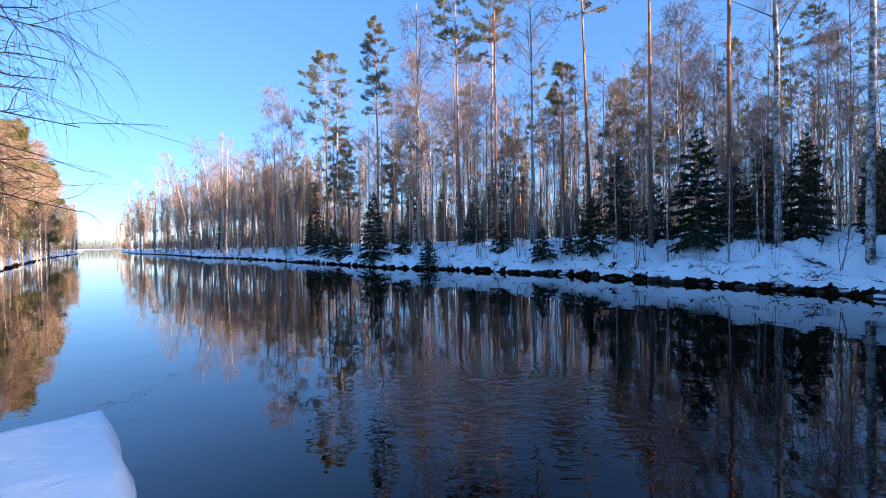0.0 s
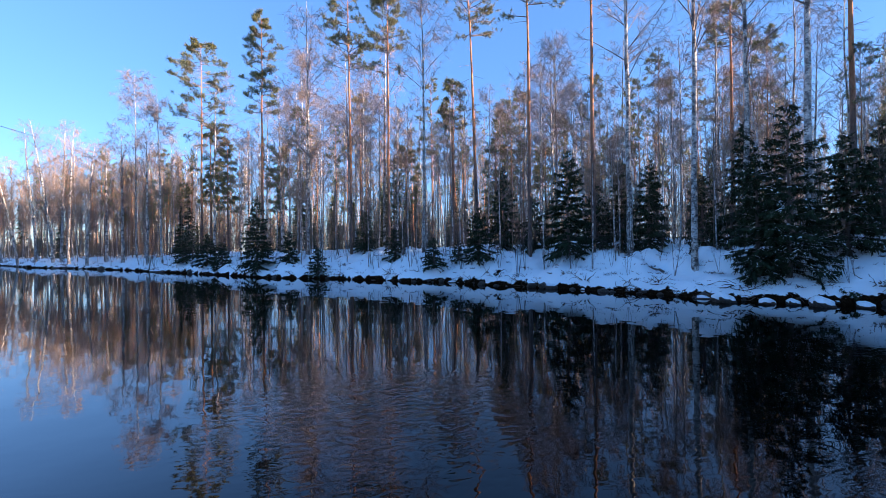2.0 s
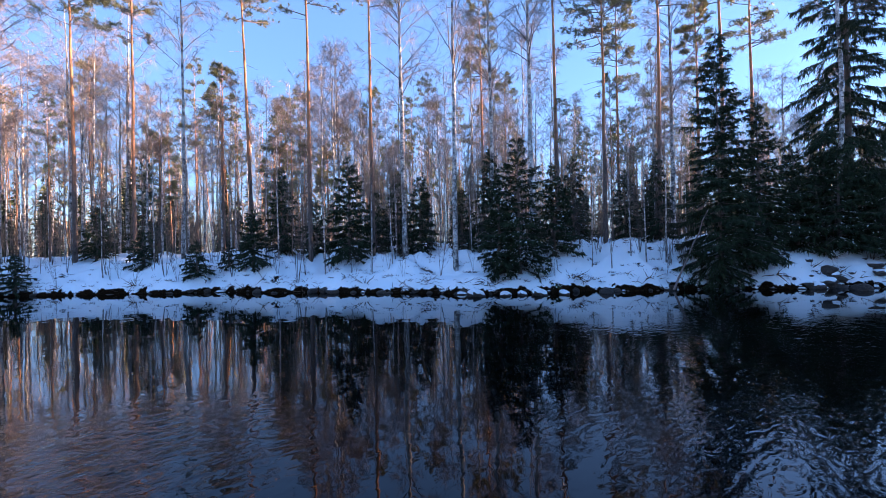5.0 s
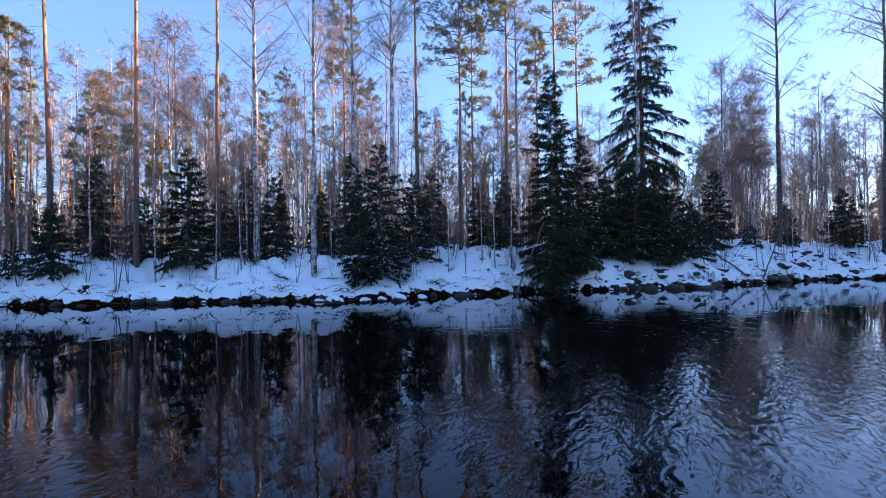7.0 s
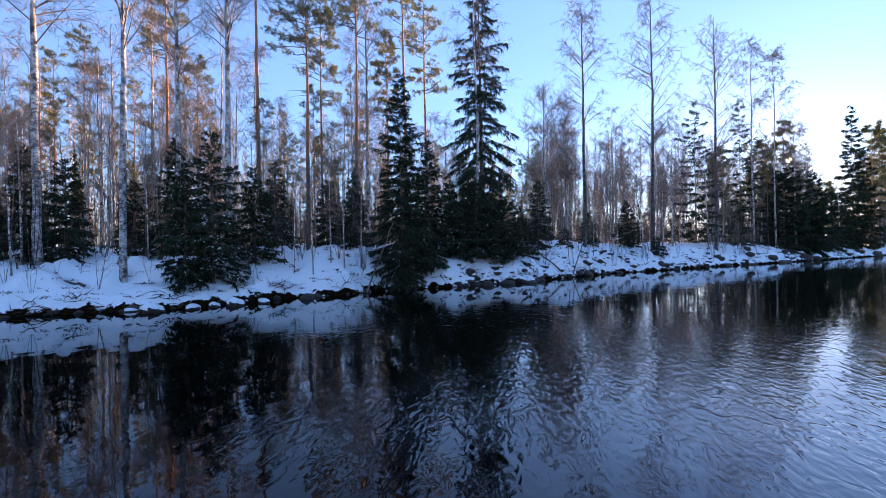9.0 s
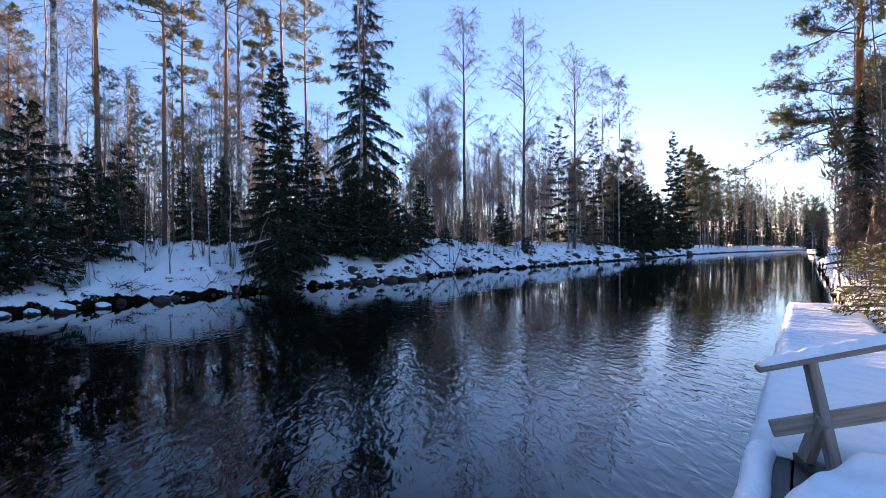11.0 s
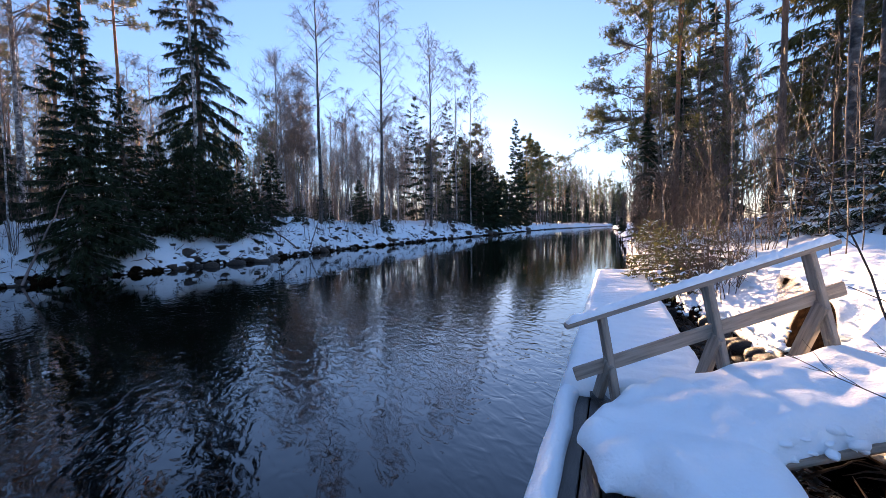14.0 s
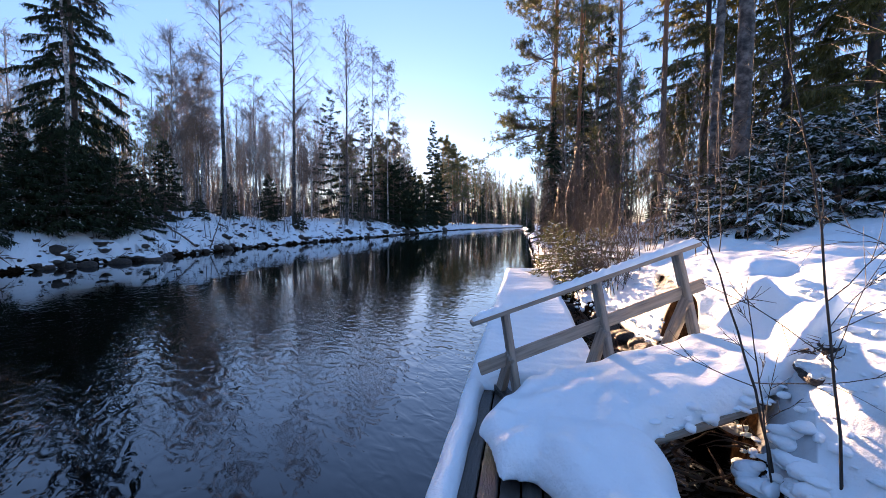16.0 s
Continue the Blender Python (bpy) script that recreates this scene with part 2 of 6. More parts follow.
def water_material():
    m, nt, b = material("river_water", (0.0008, 0.0012, 0.0018), 0.008)
    # long swells and current wrinkles, stronger upstream where the river runs faster
    tc = nt.nodes.new("ShaderNodeTexCoord")
    swell = noise_node(nt, 1.1, 2, 0.4, (1, 1, 1), "Object")
    mp = nt.nodes.new("ShaderNodeMapping")
    mp.inputs["Rotation"].default_value = (0, 0, radians(47))
    mp.inputs["Scale"].default_value = (2.6, 5.4, 1)
    nt.links.new(tc.outputs["Object"], mp.inputs[0])
    small = add(nt, "ShaderNodeTexNoise", Scale=1.3, Detail=1.2, Roughness=0.4, Distortion=0.9)
    nt.links.new(mp.outputs[0], small.inputs["Vector"])
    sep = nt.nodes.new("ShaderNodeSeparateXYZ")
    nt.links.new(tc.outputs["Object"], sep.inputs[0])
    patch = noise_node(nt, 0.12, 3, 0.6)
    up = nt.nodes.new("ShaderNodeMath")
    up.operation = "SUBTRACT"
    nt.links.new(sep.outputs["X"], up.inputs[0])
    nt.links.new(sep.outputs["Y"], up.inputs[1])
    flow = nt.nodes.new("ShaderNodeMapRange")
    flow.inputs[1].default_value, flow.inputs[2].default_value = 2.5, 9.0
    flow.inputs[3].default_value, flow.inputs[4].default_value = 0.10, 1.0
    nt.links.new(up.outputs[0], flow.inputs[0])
    # IOR raised by position: paints a brighter reflection on the ruffled upstream stretch
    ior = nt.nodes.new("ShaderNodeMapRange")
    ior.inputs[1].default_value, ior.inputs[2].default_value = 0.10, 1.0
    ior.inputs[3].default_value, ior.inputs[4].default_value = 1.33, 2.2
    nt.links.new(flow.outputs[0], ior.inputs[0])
    # IOR raised downstream too, a painted brightening of the water below the dock
    downstream_ior = nt.nodes.new("ShaderNodeMapRange")
    downstream_ior.inputs[1].default_value, downstream_ior.inputs[2].default_value = -3.0, -8.0
    downstream_ior.inputs[3].default_value, downstream_ior.inputs[4].default_value = 1.33, 1.85
    nt.links.new(up.outputs[0], downstream_ior.inputs[0])
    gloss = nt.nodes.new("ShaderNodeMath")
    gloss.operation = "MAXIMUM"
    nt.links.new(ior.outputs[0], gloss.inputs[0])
    nt.links.new(downstream_ior.outputs[0], gloss.inputs[1])
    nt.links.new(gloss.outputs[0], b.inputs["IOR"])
    pr = nt.nodes.new("ShaderNodeMapRange")
    pr.inputs[1].default_value, pr.inputs[2].default_value = 0.40, 0.62
    pr.inputs[3].default_value, pr.inputs[4].default_value = 0.3, 1.3
    nt.links.new(patch.outputs[0], pr.inputs[0])
    dist = nt.nodes.new("ShaderNodeVectorMath")
    dist.operation = "DISTANCE"
    dist.inputs[1].default_value = (0.6, 5.6, 0.0)
    nt.links.new(tc.outputs["Object"], dist.inputs[0])
    eddy = nt.nodes.new("ShaderNodeMapRange")
    eddy.inputs[1].default_value, eddy.inputs[2].default_value = 0.4, 2.4
    eddy.inputs[3].default_value, eddy.inputs[4].default_value = 1.6, 0.0
    nt.links.new(dist.outputs["Value"], eddy.inputs[0])
    dist2 = nt.nodes.new("ShaderNodeVectorMath")
    dist2.operation = "DISTANCE"
    dist2.inputs[1].default_value = (5.4, 1.0, 0.0)
    nt.links.new(tc.outputs["Object"], dist2.inputs[0])
    eddy2 = nt.nodes.new("ShaderNodeMapRange")
    eddy2.inputs[1].default_value, eddy2.inputs[2].default_value = 0.3, 2.6
    eddy2.inputs[3].default_value, eddy2.inputs[4].default_value = 2.2, 0.0
    nt.links.new(dist2.outputs["Value"], eddy2.inputs[0])
    eddies = nt.nodes.new("ShaderNodeMath")
    eddies.operation = "MAXIMUM"
    nt.links.new(eddy.outputs[0], eddies.inputs[0])
    nt.links.new(eddy2.outputs[0], eddies.inputs[1])
    both = nt.nodes.new("ShaderNodeMath")
    both.operation = "MAXIMUM"
    nt.links.new(flow.outputs[0], both.inputs[0])
    nt.links.new(eddies.outputs[0], both.inputs[1])
    st = nt.nodes.new("ShaderNodeMath")
    st.operation = "MULTIPLY"
    nt.links.new(both.outputs[0], st.inputs[0])
    nt.links.new(pr.outputs[0], st.inputs[1])
    # the far side of the river lies calmer
    reach = nt.nodes.new("ShaderNodeVectorMath")
    reach.operation = "LENGTH"
    nt.links.new(tc.outputs["Object"], reach.inputs[0])
    calm = nt.nodes.new("ShaderNodeMapRange")
    calm.inputs[1].default_value, calm.inputs[2].default_value = 5.5, 17.0
    calm.inputs[3].default_value, calm.inputs[4].default_value = 1.0, 0.14
    nt.links.new(reach.outputs["Value"], calm.inputs[0])
    sc = nt.nodes.new("ShaderNodeMath")
    sc.operation = "MULTIPLY"
    nt.links.new(st.outputs[0], sc.inputs[0])
    nt.links.new(calm.outputs[0], sc.inputs[1])
    hs = nt.nodes.new("ShaderNodeMath")
    hs.operation = "MULTIPLY"
    nt.links.new(small.outputs[0], hs.inputs[0])
    nt.links.new(sc.outputs[0], hs.inputs[1])
    b1 = bump(nt, b, hs.outputs[0], 1.0, 0.0145)
    b2 = nt.nodes.new("ShaderNodeBump")
    b2.inputs["Strength"].default_value, b2.inputs["Distance"].default_value = 1.0, 0.0045
    nt.links.new(swell.outputs[0], b2.inputs["Height"])
    nt.links.new(b2.outputs[0], b1.inputs["Normal"])
    return m


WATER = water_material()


# ---- mesh helpers ----
def mesh(name, verts, faces, mats, smooth=True):
    me = bpy.data.meshes.new(name)
    me.from_pydata(np.asarray(verts).tolist(), [], faces if isinstance(faces, list) else faces.tolist())
    for mt in (mats if isinstance(mats, (list, tuple)) else [mats]):
        me.materials.append(mt)
    if smooth:
        me.polygons.foreach_set("use_smooth", [True] * len(me.polygons))
    me.update()
    return me


def child(name, me, parent, label=""):
    ob = new(name, me)
    ob.parent = parent
    if label:
        tagged(ob, label)
    return ob


def part(name, bm, mt, parent, label=""):
    me = bpy.data.meshes.new(name)
    bm.to_mesh(me)
    bm.free()
    me.materials.append(mt)
    return child(name, me, parent, label)


def thing(name, m, label, category, group="", kind=""):
    ob = new(name)
    ob.empty_display_size = 0.2
    ob.matrix_world = m
    return tagged(ob, label, category, group, kind)


class Builder:
    """Collects vertices and faces of many small pieces for one mesh."""

    def __init__(self):
        self.v, self.f, self.n = [], [], 0

    def tubes(self, paths, radii, sides=3):
        paths, radii = np.asarray(paths, float), np.asarray(radii, float)
        N, K, _ = paths.shape
        d = paths[:, -1] - paths[:, 0]
        d /= np.linalg.norm(d, axis=1, keepdims=True) + 1e-9
        ref = np.where(np.abs(d[:, 2:3]) > 0.9, np.array([[1.0, 0, 0]]), np.array([[0, 0, 1.0]]))
        a = np.cross(d, ref)
        a /= np.linalg.norm(a, axis=1, keepdims=True) + 1e-9
        b = np.cross(d, a)
        ang = np.arange(sides) * 2 * np.pi / sides
        off = a[:, None, None, :] * np.cos(ang)[None, None, :, None] + b[:, None, None, :] * np.sin(ang)[None, None, :, None]
        v = paths[:, :, None, :] + off * radii[:, :, None, None]
        idx = self.n + np.arange(N * K * sides).reshape(N, K, sides)
        i0, i1 = idx[:, :-1], idx[:, 1:]
        q = np.stack([i0, np.roll(i0, -1, 2), np.roll(i1, -1, 2), i1], -1).reshape(-1, 4)
        self.v.append(v.reshape(-1, 3))
        self.f += q.tolist()
        self.n += N * K * sides

    def ribbons(self, paths, width):
        """Flat strips along many short paths, for twigs too thin to show their roundness."""
        paths = np.asarray(paths, float)
        N, K, _ = paths.shape
        d = paths[:, -1] - paths[:, 0]
        side = np.cross(d, RNG.normal(size=(N, 3)))
        side /= np.linalg.norm(side, axis=1, keepdims=True) + 1e-9
        w = np.linspace(1.0, 0.5, K)[None, :, None] * width / 2
        v = np.stack([paths - side[:, None] * w, paths + side[:, None] * w], 2)
        idx = self.n + np.arange(N * K * 2).reshape(N, K, 2)
        q = np.stack([idx[:, :-1, 0], idx[:, :-1, 1], idx[:, 1:, 1], idx[:, 1:, 0]], -1).reshape(-1, 4)
        self.v.append(v.reshape(-1, 3))
        self.f += q.tolist()
        self.n += N * K * 2

    def blades(self, base, tip, width, side=None):
        """Thin leaf-like triangles from base to tip."""
        base, tip = np.asarray(base, float), np.asarray(tip, float)
        N = len(base)
        d = tip - base
        if side is None:
            side = RNG.normal(size=(N, 3))
        s = np.cross(d, side)
        s *= (np.asarray(width).reshape(-1, 1) / 2) / (np.linalg.norm(s, axis=1, keepdims=True) + 1e-9)
        v = np.stack([base - s, base + s, tip], 1)
        self.v.append(v.reshape(-1, 3))
        self.f += (self.n + np.arange(N * 3).reshape(N, 3)).tolist()
        self.n += 3 * N

    def mesh(self, name, mats, smooth=True):
        return mesh(name, np.concatenate(self.v) if self.v else np.zeros((0, 3)), self.f, mats, smooth)


RNG = np.random.default_rng(5)


def polar(az, d, z=0.0):
    """A place by compass angle (degrees, anticlockwise from +y) and distance."""
    a = radians(az)
    return np.array([-math.sin(a) * d, math.cos(a) * d, z])


# ---- the ground: one sheet of land and river bed ----
SHORE_AZ = [-200, -190, -180, -172, -167, -164, -162.9, -161.0, -159.7, -159.0, -158.3, -157.4, -155, -151, -148.5, -146, -144, -141.5, -139.6, -138.6, -138, -137.5, -137, -131.7, -125, -122.6, -118, -114, -110.5, -107, -102.5, -97, -92, -87, -81, -73, -67, -62, -57, -51, -44, -37, -29, -22, -15.5, -9, -4.7, 1, 6.4, 9, 14, 19.4, 24.6, 30, 36, 37.3, 38, 40, 40.7, 42.4, 44, 46, 49, 54, 60, 68, 78, 90, 105, 120, 140, 160]
SHORE_D = [2.8, 2.8, 2.9, 3.0, 3.05, 3.2, 3.2, 3.35, 3.75, 4.6, 5.0, 5.0, 4.95, 6.2, 7.4, 8.6, 9.6, 11.6, 15.5, 24, 45, 110, 200, 148, 93, 78, 62, 54, 47, 42, 38, 32, 28, 26, 24.5, 22.5, 21.5, 21, 20, 19.7, 20, 21, 22.5, 24, 26.5, 28, 30, 32.5, 35, 37, 44, 54, 71, 92, 167, 260, 800, 800, 190, 136, 92, 58, 36, 20, 12, 8, 5.6, 4.2, 3.4, 3.0, 2.8, 3.0]
BANK_AZ = [-200, -165, -158, -150, -145, -141, -138, -132, -110, -92, -70, -45, -10, 5, 15, 25, 36, 46, 60, 160]
BANK_H = [3.0, 2.7, 2.4, 1.9, 1.3, 0.9, 1.1, 1.9, 2.75, 2.8, 2.5, 2.45, 2.15, 2.0, 1.9, 1.4, 1.0, 0.9, 1.5, 2.2]


def wrap(az):
    return (np.asarray(az) + 200.0) % 360.0 - 200.0


def shore(az):
    return np.interp(wrap(az), SHORE_AZ, SHORE_D)


def fbm(x, y, scale, octaves=3, seed=0.0):
    out = np.zeros(np.shape(x))
    flat = out.reshape(-1)
    xs, ys = np.ravel(x), np.ravel(y)
    for k in range(len(flat)):
        flat[k] = noise.fractal((xs[k] / scale + seed, ys[k] / scale - seed, seed), 1.0, 2.0, octaves)
    return out


LANDING = np.array([polar(a, float(shore(a)))[:2] for a in np.arange(-200, -137, 0.1)])


def land(az, r, rough=True):
    """Height of the ground."""
    az, r = np.asarray(az, float), np.asarray(r, float)
    w = wrap(az)
    D = shore(az)
    B = np.interp(w, BANK_AZ, BANK_H)
    x, y = -np.sin(np.radians(az)) * r, np.cos(np.radians(az)) * r
    n1 = fbm(x, y, 2.6, 3, 3.1) if rough else 0.0
    n2 = fbm(x, y, 9.0, 2, 7.7) if rough else 0.0
    s = r - D + 0.5 * n1 * np.clip(D / 20, 0.25, 1.0)
    near = (w < -136.5) | (w > 50)
    # the winding landing bank rises with the distance straight across to the nearest shore
    home = (w < -136.5) & (r < 40)
    if home.any():
        q = np.stack([x[home], y[home]], 1)
        across = np.full(len(q), 1e9)
        for k in range(0, len(LANDING), 40):
            across = np.minimum(across, np.sqrt(((q[:, None] - LANDING[None, k:k + 40]) ** 2).sum(2)).min(1))
        s = np.array(s, float)
        s[home] = np.sign((r - D)[home]) * across + (0.12 * n1[home] if rough else 0.0)
    D0 = np.where(near & (w < 0), np.interp(w, [-200, -180, -165, -155, -148, -144, -141, -139.6, -138], [2.8, 2.9, 3.3, 4.2, 6.0, 8.2, 11.0, 15.5, 45]), D)
    s0 = r - D0 + 0.5 * n1 * np.clip(D / 20, 0.25, 1.0)
    slope = np.where(near, np.where(w < -136.5, 4.6, 5.0), 2.1 * np.clip(D / 24, 1, 3))
    step = np.where(near, 0.48, 0.38)
    up = step * np.clip(s / np.where(near, 0.2, 0.3), 0, 1) + (B - step) * (1 - np.exp(-np.clip(s0, 0, None) / slope))
    # the landing bank: a steep edge, then a long gentle rise
    landing = near & (w < -136.5)
    quick = np.interp(w, [-200, -176, -165, -155, -140], [1.0, 0.92, 0.55, 0.40, 0.28])
    edge = np.clip(s / np.interp(w, [-200, -166, -159, -156, -152, -140], [0.5, 0.7, 0.7, 0.5, 0.9, 1.1]), 0, 1)
    up = np.where(landing, np.sqrt(edge) * (step + quick * (1 - np.exp(-np.clip(s0, 0, None) / 0.7)) + (B - 0.48 - quick) * (1 - np.exp(-np.clip(s0, 0, None) / 9.0))), up)
    n3 = fbm(x, y, 0.8, 3, 12.3) if rough else 0.0
    lump = np.abs(fbm(x, y, 1.5, 2, 21.9)) if rough else 0.0
    small = fbm(x, y, 0.34, 2, 33.3) if rough else 0.0
    up = up + (0.34 * n1 + 0.34 * n2 + np.where(near, 0.17, 0.24) * n3 - np.where(near, 0.16, 0.5) * lump + np.where(near, 0.07, 0.06) * small) * np.clip(np.minimum(s, s0) / 1.2, 0, 1) * np.where(near, 0.55, 1.0)
    up = np.maximum(up, np.minimum(1.4 * s, 0.42))
    down = np.clip(s * 0.7, -1.2, 0)
    return np.where(s > 0, up, down)


def build_ground():
    az = np.concatenate([np.arange(0, 58, 0.5), np.arange(58, 160, 2.0), np.arange(160, 195, 0.5), np.arange(195, 222, 0.2), np.arange(222, 360, 0.5)])
    rings = np.concatenate([np.arange(1.0, 15.0, 0.12), np.arange(15.0, 46.0, 0.3), np.arange(46.0, 96.0, 0.9), np.arange(96.0, 110.0, 2.4), np.geomspace(110, 2500, 34)])
    A, Rr = np.meshgrid(az, rings)
    Z = land(A, Rr)
    Z = np.where(Rr > 300, np.minimum(Z, 1.5), Z)
    X, Y = -np.sin(np.radians(A)) * Rr, np.cos(np.radians(A)) * Rr
    nr, na = A.shape
    v = np.concatenate([np.stack([X, Y, Z], -1).reshape(-1, 3), [[0, 0, -0.6]]])
    i = np.arange(nr * na).reshape(nr, na)
    q = np.stack([i[:-1], i[1:], np.roll(i[1:], -1, 1), np.roll(i[:-1], -1, 1)], -1).reshape(-1, 4).tolist()
    c = nr * na
    q += [[c, int(i[0, k]), int(i[0, (k + 1) % na])] for k in range(na)]
    ob = new("ground", mesh("ground", v, q, GROUND))
    tagged(ob, "snow-covered river banks and forest floor with bare soil at the edge", "ground", kind="structure")
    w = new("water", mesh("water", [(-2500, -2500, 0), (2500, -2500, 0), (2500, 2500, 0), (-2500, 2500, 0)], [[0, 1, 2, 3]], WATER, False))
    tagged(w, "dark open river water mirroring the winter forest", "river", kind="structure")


build_ground()


def ground_z(x, y):
    az, r = math.degrees(math.atan2(-x, y)), math.hypot(x, y)
    return float(land(np.array([az]), np.array([r]))[0])


# ---- trees ----
def curve_path(start, heading, length, K, bend=0.0, wobble=0.0):
    """A limb that starts with a heading (unit vector) and bends up (bend > 0) or droops (bend < 0)."""
    p = [np.array(start, float)]
    d = np.array(heading, float)
    for k in range(K - 1):
        d = d + np.array([0, 0, bend / (K - 1)]) + RNG.normal(size=3) * wobble
        d /= np.linalg.norm(d)
        p.append(p[-1] + d * length / (K - 1))
    return np.array(p)


def trunk_path(h, K=14, lean=(0.0, 0.0), wobble=0.012):
    z = np.linspace(0, 1, K)
    x = lean[0] * h * z ** 1.3 + np.cumsum(RNG.normal(size=K) * wobble * h / K)
    y = lean[1] * h * z ** 1.3 + np.cumsum(RNG.normal(size=K) * wobble * h / K)
    x[0] = y[0] = 0
    return np.stack([x, y, z * h - 0.0], 1)


def at_height(path, s):
    f = np.clip(s, 0, 1) * (len(path) - 1)
    k = np.minimum(f.astype(int), len(path) - 2)
    return path[k] + (path[k + 1] - path[k]) * (f - k)[:, None]


def unit(v):
    return v / (np.linalg.norm(v, axis=-1, keepdims=True) + 1e-9)


def radial(n):
    a = RNG.uniform(0, 2 * np.pi, n)
    return np.stack([np.cos(a), np.sin(a), np.zeros(n)], 1)


def crown_mesh(name, limbs, limb_mat, leaves, leaf_mat):
    """Limbs and foliage as one mesh with two materials."""
    nl = len(limbs.f)
    v = np.concatenate(limbs.v + leaves.v)
    off = limbs.n
    me = mesh(name, v, limbs.f + [[i + off for i in q] for q in leaves.f], [limb_mat, leaf_mat], False)
    me.polygons.foreach_set("material_index", [0] * nl + [1] * len(leaves.f))
    me.update()
    return me


def birch_meshes(seed, h=16.0, r0=0.11, crown=0.35, spread=2.2, limbs=30, twigs=11, fine=10, lean=(0, 0), droop=0.9, dots=False, tw=1.0, bark=None):
    global RNG
    RNG = np.random.default_rng(seed)
    t = trunk_path(h, 14, lean, 0.02)
    z = np.linspace(0, 1, 14)
    tb = Builder()
    tb.tubes([np.concatenate([[t[0] - (0, 0, 0.5)], t])], [np.concatenate([[r0 * 1.25], r0 * (1 - z) ** 0.8 + 0.012])], 8)
    lb, cb = Builder(), Builder()
    s = np.sort(RNG.uniform(crown, 0.97, limbs))
    starts, out = at_height(t, s), radial(limbs)
    shoots = []
    for k in range(limbs):
        e = (s[k] - crown) / (1 - crown)
        L = spread * (0.35 + 1.15 * math.sin(math.pi * min(1, 0.18 + 0.82 * e)) ** 0.8) * RNG.uniform(0.75, 1.2) * (1.0 - 0.35 * e)
        head = unit(out[k] * math.sin(radians(RNG.uniform(32, 58))) + np.array([0, 0, 1]) * 0.75)
        p = curve_path(starts[k], head, L, 7, RNG.uniform(-0.5, 0.25), 0.05)
        r = r0 * 0.26 * (1 - 0.55 * e)
        lb.tubes([p[::2]], [np.linspace(r, 0.006, 4)], 4)
        f = RNG.uniform(0.25, 1.0, twigs)
        b = at_height(p, f)
        d = unit(unit(p[-1] - p[0]) * 0.8 + RNG.normal(size=(twigs, 3)) * 0.55)
        ln = RNG.uniform(0.35, 1.0, twigs) * (0.5 + 0.25 * spread)
        for q in range(twigs):
            shoots.append(curve_path(b[q], d[q], ln[q], 4, -droop * RNG.uniform(0.2, 1.0), 0.06))
    shoots = np.array(shoots)
    cb.ribbons(shoots, 0.014 * tw ** 0.5)
    n = len(shoots) * fine
    pick = np.repeat(np.arange(len(shoots)), fine)
    f = RNG.uniform(0.2, 1.0, n)
    k = np.minimum((f * 3).astype(int), 2)
    b = shoots[pick, k] + (shoots[pick, k + 1] - shoots[pick, k]) * (f * 3 - k)[:, None]
    d = unit(unit(shoots[pick, -1] - shoots[pick, 0]) * 0.6 + RNG.normal(size=(n, 3)) * 0.5 + np.array([0, 0, -droop * 0.55]))
    cb.blades(b, b + d * RNG.uniform(0.25, 0.75, (n, 1)), RNG.uniform(0.009, 0.016, n) * tw)
    if dots:
        m = n // 9
        c = b[:m] + d[:m] * 0.2
        for _ in range(2):
            o = RNG.normal(size=(m, 3)) * 0.05
            cb.blades(c - o, c + o, np.full(m, 0.06))
    return tb.mesh("birch_trunk", bark or BIRCH_BARK), crown_mesh("birch_crown", lb, LIMB, cb, TWIG)


def needle_tufts(cb, centres, dirs, per, length, width):
    n = len(centres)
    b = np.repeat(centres, per, 0) + RNG.normal(size=(n * per, 3)) * length * 0.25
    d = unit(np.repeat(dirs, per, 0) * 0.7 + RNG.normal(size=(n * per, 3)) * 0.75 + np.array([0, 0, 0.2]))
    cb.blades(b, b + d * (RNG.uniform(0.6, 1.2, (n * per, 1)) * length), RNG.uniform(0.6, 1.3, n * per) * width)


